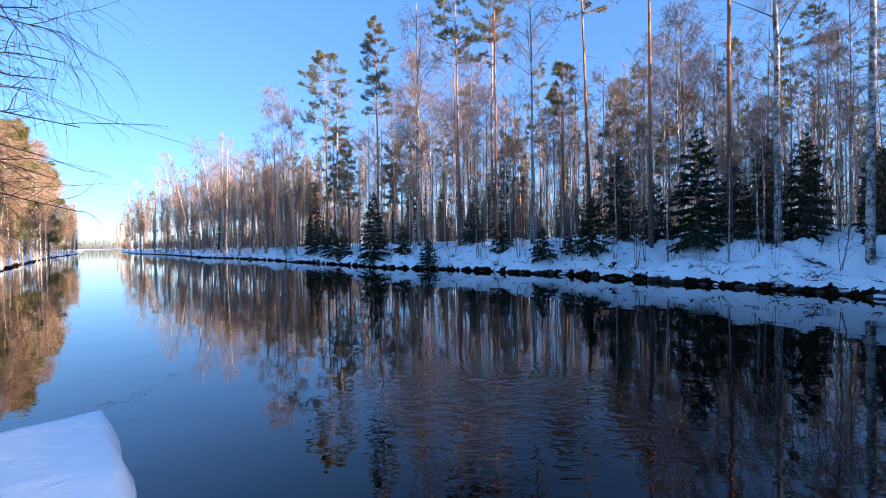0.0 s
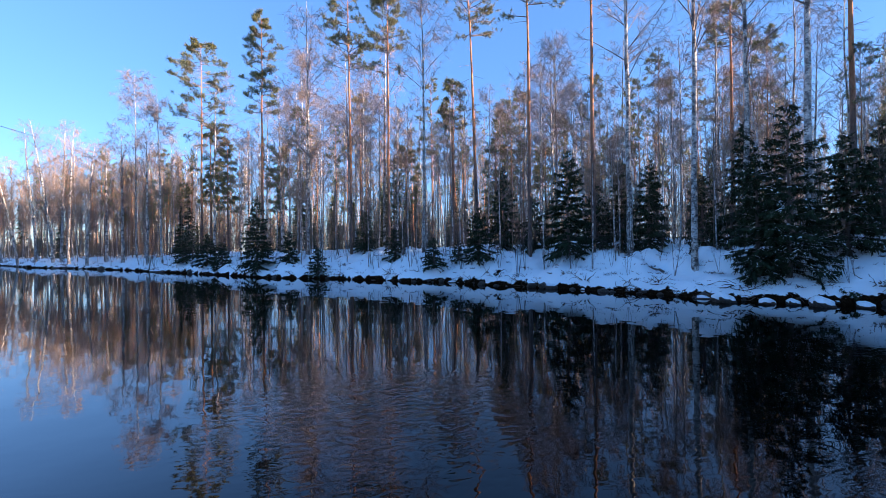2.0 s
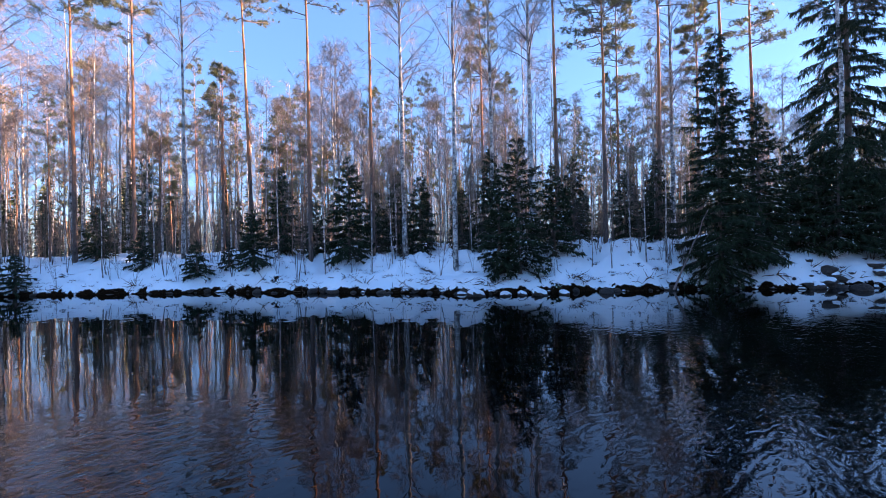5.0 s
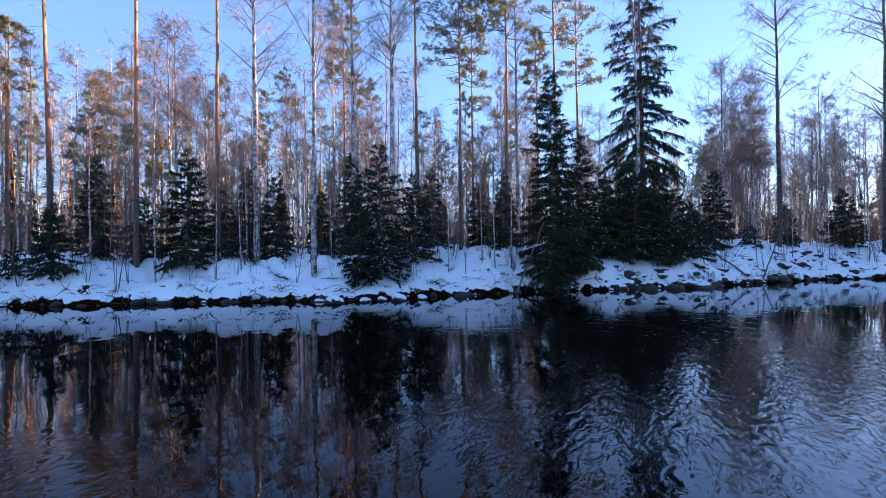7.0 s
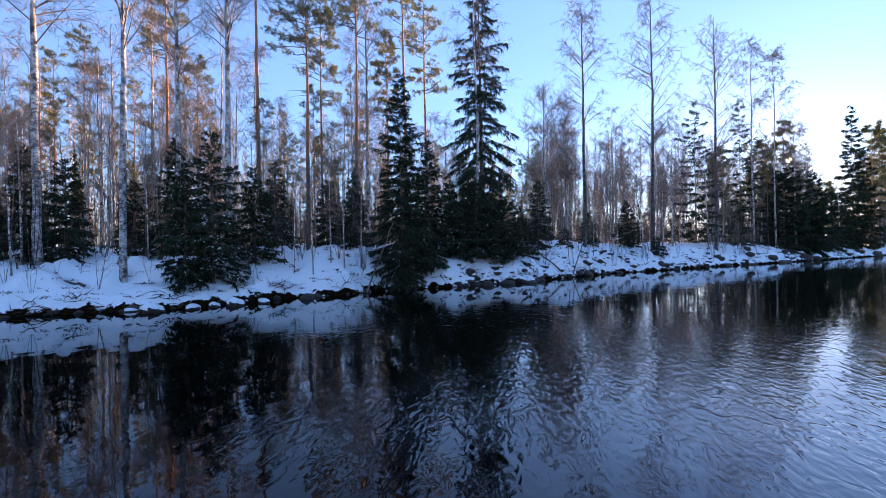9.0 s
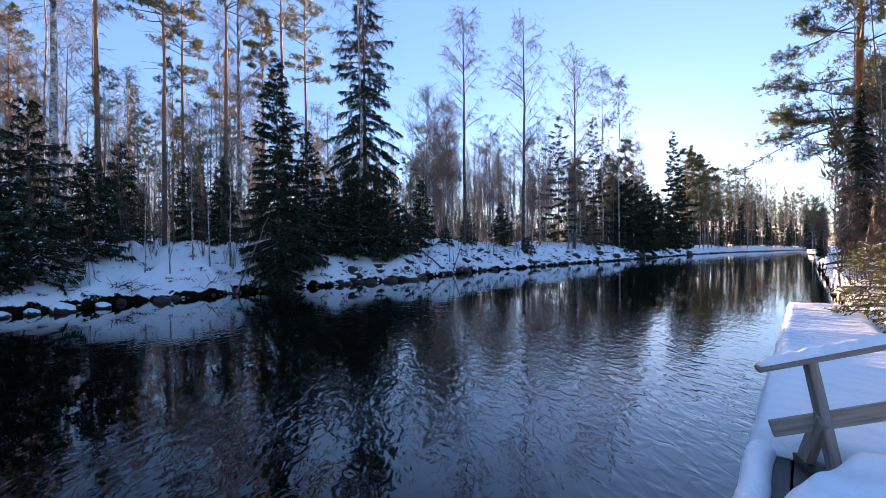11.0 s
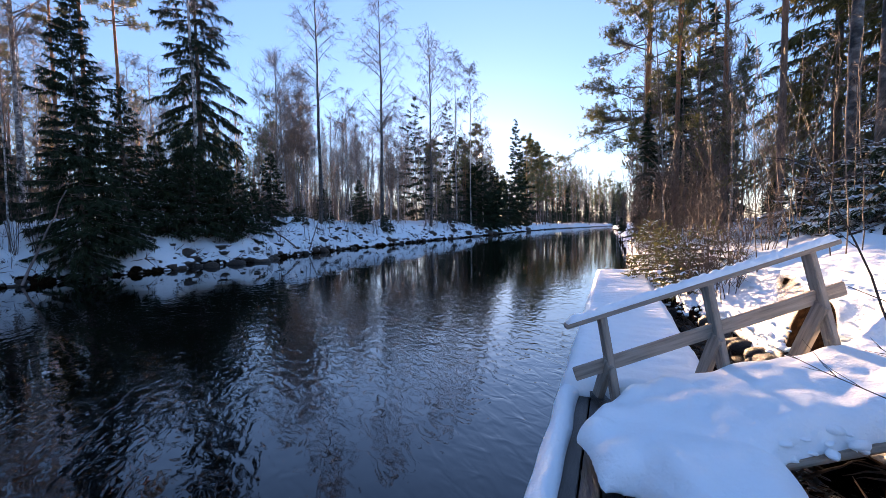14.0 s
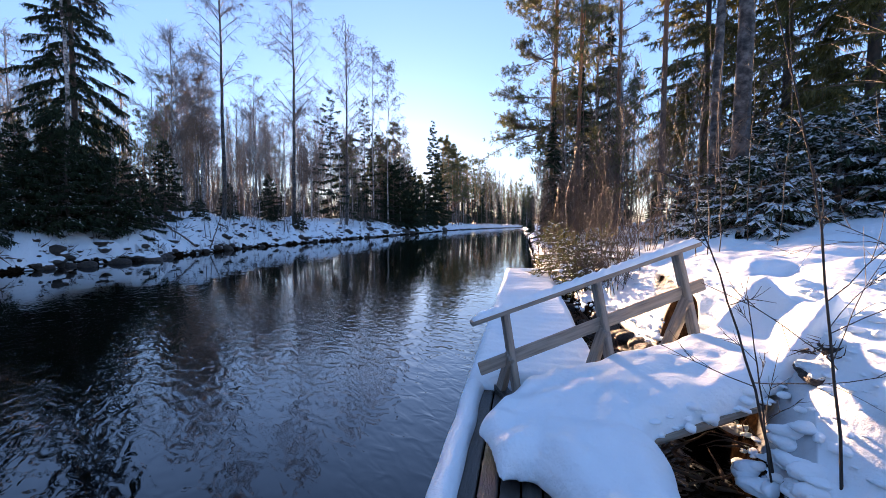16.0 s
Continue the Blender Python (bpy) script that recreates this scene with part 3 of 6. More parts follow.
def pine_meshes(seed, h=19.0, r0=0.135, crown=0.62, spread=1.9, limbs=48, tufts=11, per=18, lean=(0, 0), dead=10, flat=1.0, needle=0.28, sub=4):
    global RNG
    RNG = np.random.default_rng(seed)
    t = trunk_path(h, 14, lean, 0.012)
    z = np.linspace(0, 1, 14)
    tb = Builder()
    tb.tubes([np.concatenate([[t[0] - (0, 0, 0.5)], t])], [np.concatenate([[r0 * 1.2], r0 * (1 - z * 0.93) ** 0.75])], 9)
    lb, cb = Builder(), Builder()
    s = crown + (1 - crown) * np.sort(RNG.uniform(0, 1, limbs)) ** 0.85
    starts, out = at_height(t, s), radial(limbs)
    cen, dr = [], []
    for k in range(limbs):
        e = (s[k] - crown) / (1 - crown)
        prof = (0.35 + 0.65 * math.sin(math.pi * min(1.0, 0.15 + 0.75 * (1 - e) + 0.1))) if e > 0.15 else RNG.uniform(0.4, 1.0)
        L = max(0.35, spread * prof * RNG.uniform(0.65, 1.2) * (1.12 - 0.75 * e))
        head = unit(out[k] + np.array([0, 0, (0.1 + 0.65 * e) * flat]))
        p = curve_path(starts[k], head, L, 6, RNG.uniform(-0.35, 0.45), 0.08)
        lb.tubes([p[[0, 2, 3, 5]]], [np.linspace(r0 * 0.22 * (1 - 0.6 * e) + 0.008, 0.008, 4)], 4)
        # side branches carry the tufts in separate clumps
        along = unit(p[-1] - p[0])
        side = unit(np.cross(along, np.array([0, 0, 1.0])))
        tips = [p[-1]]
        for i in range(sub):
            f0 = RNG.uniform(0.35, 0.95)
            c0 = at_height(p, np.array([f0]))[0]
            d0 = unit(along * 0.7 + side * RNG.choice([-1, 1]) * RNG.uniform(0.4, 1.0) + np.array([0, 0, RNG.uniform(-0.2, 0.45)]))
            b0 = curve_path(c0, d0, (0.42 * L * (1.15 - f0) + 0.15) * RNG.uniform(0.7, 1.2), 4, 0.25, 0.08)
            lb.tubes([b0], [np.linspace(r0 * 0.07 + 0.004, 0.004, 4)], 3)
            tips.append(b0[-1])
            tips.append(b0[2])
        tips = np.array(tips)
        c = tips[RNG.integers(0, len(tips), tufts)] + RNG.normal(size=(tufts, 3)) * np.array([0.17, 0.17, 0.06]) * (0.35 + 0.25 * L)
        cen.append(c)
        dr.append(np.tile(along, (tufts, 1)))
    for k in range(dead):
        b = at_height(t, np.array([RNG.uniform(0.5 * crown, crown)]))[0]
        p = curve_path(b, unit(radial(1)[0] + np.array([0, 0, RNG.uniform(-0.2, 0.35)])), RNG.uniform(0.4, 1.3), 4, -0.2, 0.06)
        lb.tubes([p], [np.linspace(0.016, 0.005, 4)], 3)
    needle_tufts(cb, np.concatenate(cen), np.concatenate(dr), per, needle, 0.05 * needle / 0.28)
    return tb.mesh("pine_trunk", PINE_BARK), crown_mesh("pine_crown", lb, LIMB, cb, PINE_NEEDLE)


def spruce_meshes(seed, h=9.0, r0=0.1, width=1.6, base=0.03, whorl=0.34, per=7, density=16, droop=0.55, snow=0, needle=None, ragged=0.25, tooth=0.26, bw=0.075, power=0.75, hang=1.0, sag=0.0):
    """Uneven tiers of boughs; each bough is a fan of side twigs with drooping sprays."""
    global RNG
    RNG = np.random.default_rng(seed)
    t = trunk_path(h, 10, (0, 0), 0.008)
    tb = Builder()
    z = np.linspace(0, 1, 10)
    tb.tubes([np.concatenate([[t[0] - (0, 0, 0.4)], t])], [np.concatenate([[r0 * 1.2], r0 * (1 - z * 0.96)])], 7)
    lb, cb, sb = Builder(), Builder(), Builder()
    gap = whorl * (0.5 + 0.25 * min(1, h / 8))
    levels = np.arange(base * h + 0.05, h * 0.985, gap)
    ph = RNG.uniform(0, 6.28, 3)
    for zz in levels:
        e = zz / h
        n = max(3, int(per * (1 - 0.45 * e)))
        a0 = RNG.uniform(0, 6.28)
        for q in range(n):
            a = a0 + q * 2 * np.pi / n + RNG.normal() * 0.3
            out = np.array([math.cos(a), math.sin(a), 0])
            lobe = 1 + ragged * (0.55 * math.sin(a * 2 + ph[0] + zz * 1.1) + 0.45 * math.sin(a * 3 + ph[1] - zz * 1.9) + 0.35 * math.sin(zz * 3.1 + ph[2]))
            L = width * (1 - e) ** power * lobe * RNG.uniform(1 - 0.7 * ragged, 1 + 0.7 * ragged) * min(1.0, 0.72 + e * 2.2) + 0.10
            b = at_height(t, np.array([(zz + RNG.normal() * 0.32 * gap) / h]))[0]
            up = 0.60 * e - 0.12
            p = curve_path(b, unit(out + np.array([0, 0, up])), L, 6, -droop * (1 - e) * RNG.uniform(0.7, 1.3) + 0.1 - sag, 0.05)
            p[-1, 2] += 0.08 * L * (1 - e)
            lb.tubes([p[[0, 2, 5]]], [np.linspace(0.012 + 0.012 * (1 - e), 0.005, 3)], 3)
            along = unit(p[-1] - p[0])
            side = unit(np.cross(along, np.array([0, 0, 1.0])))
            # side twigs spread the bough into a fan
            ns = int(min(7, L * 3.2))
            lines = [p]
            for i in range(ns):
                f0 = 0.25 + 0.65 * (i + RNG.uniform()) / max(1, ns)
                c0 = at_height(p, np.array([f0]))[0]
                d0 = unit(along * 0.8 + side * (1 if i % 2 else -1) * RNG.uniform(0.5, 1.0) + np.array([0, 0, -0.12]))
                lines.append(curve_path(c0, d0, (0.5 * L * (1.05 - f0) + 0.12) * RNG.uniform(0.7, 1.2), 6, -0.35 * droop, 0.06))
            for j, ln_path in enumerate(lines):
                Lj = np.linalg.norm(ln_path[-1] - ln_path[0])
                m = max(6, int(density * Lj / 0.7) + 4)
                f = np.sort(RNG.uniform(0.1 if j else 0.15, 1.0, m))
                c = at_height(ln_path, f)
                al = unit(ln_path[-1] - ln_path[0])
                sd = unit(np.cross(al, np.array([0, 0, 1.0])))
                sgn = np.where(np.arange(m) % 2 == 0, 1.0, -1.0)[:, None]
                ln = (tooth * (0.5 + 0.6 * (1 - f)) * RNG.uniform(0.6, 1.3, m) * (0.55 + 0.45 * min(1, L)))[:, None]
                d = unit(al * 0.8 + sd * sgn * 0.7 + np.array([0, 0, -0.28]) + RNG.normal(size=(m, 3)) * 0.28)
                up_v = np.tile(np.array([0, 0, 1.0]), (m, 1)) + RNG.normal(size=(m, 3)) * 0.6
                cb.blades(c - d * 0.03, c + d * ln, RNG.uniform(0.7, 1.3, m) * bw, up_v)
                m2 = int((m // 2 + 1) * hang)
                if m2:
                    c2 = at_height(ln_path, RNG.uniform(0.1, 1.0, m2))
                    d2 = unit(np.array([0, 0, -0.85]) + al * 0.35 + RNG.normal(size=(m2, 3)) * 0.3)
                    cb.blades(c2, c2 + d2 * RNG.uniform(0.4, 1.15, (m2, 1)) * tooth * (0.7 + 0.6 * droop), RNG.uniform(0.6, 1.1, m2) * bw)
                if snow:
                    keep = (RNG.uniform(size=m) < snow * (0.55 + 0.6 * f) + (0.4 if snow > 0.9 else 0)) & (RNG.uniform() < 0.35 + snow)
                    if keep.any():
                        lift = np.array([0, 0, 0.022])
                        sb.blades((c - d * 0.02 + lift)[keep], (c + d * ln * 0.8 + lift)[keep], np.full(keep.sum(), 0.11 if snow > 0.9 else 0.06), np.tile(np.array([0, 0, 1.0]), (keep.sum(), 1)) + RNG.normal(size=(keep.sum(), 3)) * 0.25)
            cb.blades([p[-2]], [p[-1] + along * 0.4 * tooth], [0.25 * tooth])
    # the leading shoot
    tip = t[-1]
    cb.blades(np.tile(tip - (0, 0, 0.3), (6, 1)), tip + np.array([0, 0, 0.12]) + radial(6) * 0.10, np.full(6, 0.03))
    return tb.mesh("spruce_trunk", SPRUCE_BARK), crown_mesh("spruce_crown", lb, LIMB, cb, needle or SPRUCE_NEEDLE), (sb.mesh("bough_snow", SNOW, False) if sb.v else None)


def shrub_meshes(seed, h=2.5, stems=9, spread=0.5, side=6, mt=None, r=0.012, fine=3):
    global RNG
    RNG = np.random.default_rng(seed)
    b, tw = Builder(), Builder()
    for k in range(stems):
        o = radial(1)[0]
        st = o * RNG.uniform(0, 0.22 * spread)
        p = curve_path(st - np.array([0, 0, 0.15]), unit(o * RNG.uniform(0.05, spread) + np.array([0, 0, 1])), h * RNG.uniform(0.6, 1.1), 7, RNG.uniform(-0.1, 0.3), 0.05)
        b.tubes([p], [np.linspace(r * RNG.uniform(0.7, 1.2), 0.0035, 7)], 4)
        f = RNG.uniform(0.25, 1, side)
        c = at_height(p, f)
        sub = [curve_path(c[i], unit(radial(1)[0] * 0.8 + np.array([0, 0, 0.9])), RNG.uniform(0.2, 0.4) * h * (1.1 - f[i]) + 0.15, 4, 0.15, 0.08) for i in range(side)]
        tw.tubes(sub, np.tile(np.linspace(r * 0.4, 0.0025, 4), (side, 1)), 3)
        if fine:
            S = np.repeat(np.array(sub), fine, 0)
            m = len(S)
            ff = RNG.uniform(0.3, 1, (m, 1))
            bb = S[:, 0] + (S[:, -1] - S[:, 0]) * ff
            d = unit(unit(S[:, -1] - S[:, 0]) + RNG.normal(size=(m, 3)) * 0.6)
            tw.blades(bb, bb + d * RNG.uniform(0.08, 0.3, (m, 1)), np.full(m, 0.008))
    return (crown_mesh("shrub_stems", b, mt or SHRUB, tw, mt or SHRUB),)


def tree(name, meshes, m, label, category, group, names=("trunk", "crown", "snow")):
    t = thing(name, m, label, category, group)
    for nm, me in zip(names, meshes):
        if me is not None:
            ob = child(nm, me, t, "fresh snow lying on the boughs" if nm == "snow" else "")
            if nm == "snow":
                tagged(ob, kind="stuff")
    return t


def stand(az, d, sink=0.0, turn=0.0, scale=1.0, dz=None):
    p = polar(az, d)
    z = ground_z(p[0], p[1]) - sink if dz is None else dz
    return Matrix.Translation((p[0], p[1], max(z, -0.1))) @ Matrix.Rotation(radians(turn), 4, "Z") @ Matrix.Scale(scale, 4)


# Tall far-bank trees, one by one: (angle, metres behind the shore, height, variant numbers)
LB = "slender bare birch with white bark and purplish twigs"
LP = "tall pine with orange upper trunk and high green crown"
LS = "dense dark green spruce standing in the snow"
seed_no = 100


def far_birch(az, back, h, **kw):
    global seed_no
    seed_no += 1
    kw.setdefault("tw", max(1.0, ((float(shore(az)) + back) / 26) ** 0.8))
    kw.setdefault("fine", 10)
    tree("birch_tree", birch_meshes(seed_no, h, **kw), stand(az, float(shore(az)) + back), LB, "birch", "far bank birches", ("trunk", "crown"))


def far_pine(az, back, h, **kw):
    global seed_no
    seed_no += 1
    kw["spread"] = kw.get("spread", 2.0) * 1.35
    kw.setdefault("tufts", 16)
    kw.setdefault("per", 15)
    kw.setdefault("sub", 5)
    kw.setdefault("needle", 0.20 * max(1.0, (float(shore(az)) + back) / 34))
    tree("pine_tree", pine_meshes(seed_no, h, **kw), stand(az, float(shore(az)) + back), LP, "pine", "far bank pines", ("trunk", "crown"))


def far_spruce(az, back, h, label=LS, **kw):
    global seed_no
    kw.setdefault("density", 12)
    seed_no += 1
    tree("spruce_tree", spruce_meshes(seed_no, h, **kw), stand(az, float(shore(az)) + back), label, "spruce", "far bank spruces", ("trunk", "crown", "snow"))


def height_for(az, back, el):
    """Height of a tree behind the shore whose top stands at that elevation angle."""
    d = float(shore(az)) + back
    p = polar(az, d)
    return 2.0 + d * math.tan(radians(el)) - ground_z(p[0], p[1])


# pines
far_pine(15.1, 8, height_for(15.1, 8, 23.1), crown=0.58, spread=3.2, limbs=46, flat=0.45)
far_pine(8.6, 7, height_for(8.6, 7, 26.7), crown=0.58, spread=1.8, limbs=50)
far_pine(-2.3, 5, 22, crown=0.68, spread=2.0)
far_pine(-7.2, 7, height_for(-7.2, 7, 31.5), crown=0.64, spread=2.0, limbs=56)
far_pine(-18.9, 5, 21, crown=0.72, spread=2.2, lean=(-0.03, 0.02))
far_pine(-25.8, 3.0, 20, crown=0.70, spread=2.2)
far_pine(-33.7, 4, 20.5, crown=0.70, spread=2.0)
far_pine(-15.8, 12, height_for(-15.8, 12, 21.4), crown=0.68, spread=1.5, limbs=26)
far_pine(-58.0, 6, 20, crown=0.72, spread=2.0)
far_pine(-63.7, 6, height_for(-63.7, 6, 32), crown=0.68, spread=2.4, limbs=50)
far_pine(-69.9, 6, 20, crown=0.66, spread=2.0)
far_pine(-76.2, 7, 22, crown=0.62, spread=2.0)
far_pine(-73.9, 10, height_for(-73.9, 10, 26.6), crown=0.60, spread=1.2, limbs=40)
far_pine(-78.9, 10, height_for(-78.9, 10, 31), crown=0.60, spread=2.0, limbs=44)
far_pine(-48.5, 15, 20, crown=0.6, spread=1.7)
far_pine(-65.5, 14, 19, crown=0.6, spread=1.7)
# greener pines deeper in the wood downstream
for a_, b_, e_ in ((14.2, 13, 14.5), (12.4, 15, 13.0), (6.4, 18, 12.5), (-9.5, 17, 13.5), (-21.5, 16, 14.0), (-28.0, 18, 13.0)):
    far_pine(a_, b_, height_for(a_, b_, e_), crown=0.35, spread=1.5, limbs=44, tufts=14, per=11)
# birches
far_birch(3.1, 6, height_for(3.1, 6, 29.5), crown=0.38, spread=3.0, limbs=40, r0=0.15)
far_birch(21.4, 6, height_for(21.4, 6, 18.9), crown=0.32, spread=3.0, limbs=40)
far_birch(19.0, 5, height_for(19.0, 5, 17), crown=0.4, spread=2.2)
far_birch(-11.7, 4, 21, crown=0.55, spread=2.2)
far_birch(-38.0, 4.5, 19.5, crown=0.42, spread=2.2, r0=0.16, droop=0.3)
far_birch(-44.6, 1.9, 19, crown=0.5, spread=2.4, r0=0.13, lean=(0.03, 0.03))
far_birch(-49.7, 5, 19, crown=0.42, spread=2.4, r0=0.13, droop=0.3)
far_birch(-54.6, 5, 20, crown=0.5, spread=2.0, r0=0.16)
far_birch(-71.4, 9, 19, crown=0.4, spread=2.0, r0=0.15)
far_birch(-29.4, 14, height_for(-29.4, 14, 25.7), crown=0.3, spread=2.2)
far_birch(-85.9, 3, 20, crown=0.5, spread=2.0)
far_birch(-94.7, 7, height_for(-94.7, 7, 19.6), crown=0.35, spread=2.6, limbs=44, droop=-0.2, dots=True)
far_birch(-97.3, 9, height_for(-97.3, 9, 18), crown=0.4, spread=1.6, droop=-0.2, dots=True)
far_birch(-99.5, 6, height_for(-99.5, 6, 29.5), crown=0.45, spread=2.4, r0=0.17, limbs=40, bark=SHADED_BIRCH_BARK)
far_birch(-107.3, 5, height_for(-107.3, 5, 28), crown=0.38, spread=3.0, r0=0.20, limbs=50, bark=SHADED_BIRCH_BARK)
far_birch(-113.8, 5, height_for(-113.8, 5, 24.5), crown=0.3, spread=3.4, r0=0.2, limbs=50, bark=SHADED_BIRCH_BARK)
far_birch(-117.3, 9, height_for(-117.3, 9, 21.5), crown=0.35, spread=2.6, limbs=40)
far_birch(-119.2, 8, height_for(-119.2, 8, 20), crown=0.35, spread=2.6, limbs=40)
far_birch(-103.0, 14, height_for(-103.0, 14, 17), crown=0.3, spread=2.0)
# left stretch of leaning shore birches
for a_, b_, e_, l_ in ((36.6, 8, 6.5, 0.02), (35.5, 6, 7.6, -0.03), (34.2, 6, 8.4, 0.03), (33.2, 4, 9.0, -0.05), (31.8, 3, 10.6, -0.12), (30.7, 2.5, 10.5, -0.17), (29.4, 3, 12.4, -0.06), (28.2, 3, 12.9, -0.12), (27.6, 7, 13.3, 0.03), (27.0, 3, 12.6, 0.03), (25.6, 2.6, 11.4, 0.06), (24.0, 6, 11.6, 0.0), (22.6, 4, 12.5, 0.0), (20.4, 5, 13, 0.0)):
    far_birch(a_, b_, height_for(a_, b_, e_), crown=0.22, spread=3.4, limbs=40, twigs=7, fine=5, tw=2.2, r0=0.2, lean=(l_ * math.cos(radians(a_)), l_ * math.sin(radians(a_))))
# spruces
far_spruce(9.2, 0.8, height_for(9.2, 0.8, 6.8), width=1.5, density=14)
far_spruce(14.6, 1.4, 2.9, width=1.3)
far_spruce(13.0, 1.8, 2.4, width=1.0)
far_spruce(2.0, 0.5, 2.0, width=0.8)
far_spruce(-13.1, 0.7, 1.9, width=0.9)
far_spruce(-16.4, 1.5, 1.2, width=0.6)
far_spruce(-8.0, 3.0, 2.2, width=0.9)
far_spruce(5.5, 2.6, 2.6, width=1.0)
far_spruce(17.0, 3.0, 3.0, width=1.1)
far_spruce(-26.5, 5.5, 3.2, width=1.0)
far_spruce(-34.0, 6.0, 4.2, width=1.2)
far_spruce(-45.5, 6.0, 4.0, width=1.2)
far_spruce(-4.0, 6.0, 3.4, width=1.1)
far_spruce(-66.0, 8.0, 4.6, width=1.2)
far_spruce(-19.1, 1.0, height_for(-19.1, 1.0, 5.5), width=1.2, density=12, ragged=0.4)
far_spruce(-30.6, 2.2, height_for(-30.6, 2.2, 12.4), width=1.5, density=14)
far_spruce(-22.5, 6, 5.5, width=1.2)
far_spruce(-40.0, 5.5, height_for(-40.0, 5.5, 10), width=1.3)
far_spruce(-37.0, 7, 5.5, width=1.2)
far_spruce(-49.4, 5, 6, width=1.3, snow=0.1)
far_spruce(-53.0, 0.9, height_for(-53.0, 0.9, 14.6), width=1.45, density=20, per=8, bw=0.055, tooth=0.23, snow=0.2, ragged=0.4, droop=0.6, power=0.65)
far_spruce(-50.4, 1.0, 4.6, width=1.2, density=14, snow=0.1)
far_spruce(-57.4, 2.6, height_for(-57.4, 2.6, 11), width=1.25, density=14, snow=0.2, ragged=0.35)
far_spruce(-60.0, 6, 5, width=1.3, snow=0.2)
far_spruce(-69.5, 6, 5, width=1.1)
far_spruce(-75.7, 0.3, height_for(-75.7, 0.3, 23.0), width=1.65, density=26, per=10, bw=0.05, tooth=0.22, ragged=0.42, power=0.62, whorl=0.36, droop=0.8, base=0.0)
far_spruce(-79.2, 1.0, height_for(-79.2, 1.0, 15.0), width=1.5, density=22, per=9, bw=0.052, tooth=0.22, ragged=0.35, droop=0.7, base=0.0, snow=0.12)
far_spruce(-82.2, 2.6, height_for(-82.2, 2.6, 9.5), width=1.6, density=15, snow=0.06)
far_spruce(-84.6, 3.0, height_for(-84.6, 3.0, 9.0), width=1.6, density=15, snow=0.06)
far_spruce(-87.4, 3.0, height_for(-87.4, 3.0, 8), width=1.7, density=15, snow=0.08)
far_spruce(-82.5, 2.0, 3.6, width=1.5, density=14, snow=0.15)
far_spruce(-86.4, 4.2, height_for(-86.4, 4.2, 33), label="tall old spruce with drooping boughs and sunlit top", r0=0.2, width=2.7, density=14, per=7, whorl=0.62, ragged=0.5, droop=0.8, tooth=0.36, bw=0.055, base=0.16, power=0.6, hang=1.8, sag=0.55)
far_spruce(-85.6, 2.0, 4.8, width=1.8, density=14, snow=0.15)
far_spruce(-89.5, 1.8, 4.2, width=1.7, density=14, snow=0.12)
far_spruce(-91.5, 3.0, 3.4, width=1.3, density=14, snow=0.1)
far_spruce(-93.7, 6, height_for(-93.7, 6, 9.3), width=1.4, density=14)
far_spruce(-97, 4, 1.4, width=0.8, snow=0.3)
far_spruce(-100, 7, 3.0, width=1.0, snow=0.1)
far_spruce(-104.5, 6, 4.4, width=1.4, density=14)
far_spruce(-107.8, 2.5, 1.8, width=0.9)
far_spruce(-111.9, 10, height_for(-111.9, 10, 16.4), width=2.7, density=4, tooth=0.5, bw=0.11, whorl=0.9, ragged=0.45, per=5, droop=0.3, power=0.6)
far_spruce(-116.2, 12, height_for(-116.2, 12, 16.0), width=2.4, density=4, tooth=0.5, bw=0.11, whorl=0.95, ragged=0.5, per=5, droop=0.3, power=0.55)
far_pine(-120.0, 12, height_for(-120.0, 12, 13.2), crown=0.3, spread=1.8, limbs=60, flat=0.35, needle=0.42, per=9, tufts=14)
far_pine(-113.9, 16, height_for(-113.9, 16, 11), crown=0.2, spread=2.0, limbs=50, flat=0.3, needle=0.42, per=9, tufts=14)
far_spruce(-119.9, 8, height_for(-119.9, 8, 8.2), width=3.6, density=5, tooth=0.6, bw=0.16, whorl=0.7, power=0.45, ragged=0.2, droop=0.3)
far_spruce(-125.2, 8, height_for(-125.2, 8, 13.6), width=3.2, density=5, tooth=0.7, bw=0.16, whorl=0.9, ragged=0.35, power=0.8, per=6)
far_spruce(-121.4, 6, height_for(-121.4, 6, 7.8), width=3.0, density=5, tooth=0.6, bw=0.16, whorl=0.7, power=0.5)
far_pine(-126.6, 6, height_for(-126.6, 6, 11.2), crown=0.2, spread=2.6, limbs=60, flat=0.4, needle=0.5, per=9, tufts=14)
far_birch(-120.9, 5, height_for(-120.9, 5, 12.5), crown=0.2, spread=2.2, limbs=36)
far_spruce(-122.3, 3, height_for(-122.3, 3, 7.6), width=2.4, density=5, tooth=0.7, bw=0.18, whorl=0.8, per=6)
far_pine(-118.3, 14, height_for(-118.3, 14, 11), crown=0.25, spread=2.2, limbs=50, flat=0.35, needle=0.42, per=9, tufts=14)
far_spruce(-126.0, 10, height_for(-126.0, 10, 9.2), width=3.4, density=4, tooth=0.7, bw=0.18, whorl=1.0, ragged=0.45, per=6, droop=0.5)
far_pine(-127.8, 9, height_for(-127.8, 9, 9.8), crown=0.25, spread=3.0, limbs=60, flat=0.4, needle=0.5, per=9, tufts=14)
far_pine(-127.2, 12, height_for(-127.2, 12, 10.5), crown=0.35, spread=3.0, limbs=60, needle=0.5)
far_pine(-129.0, 12, height_for(-129.0, 12, 8.6), crown=0.3, spread=3.4, limbs=60, flat=0.4, needle=0.6, per=9, tufts=14)
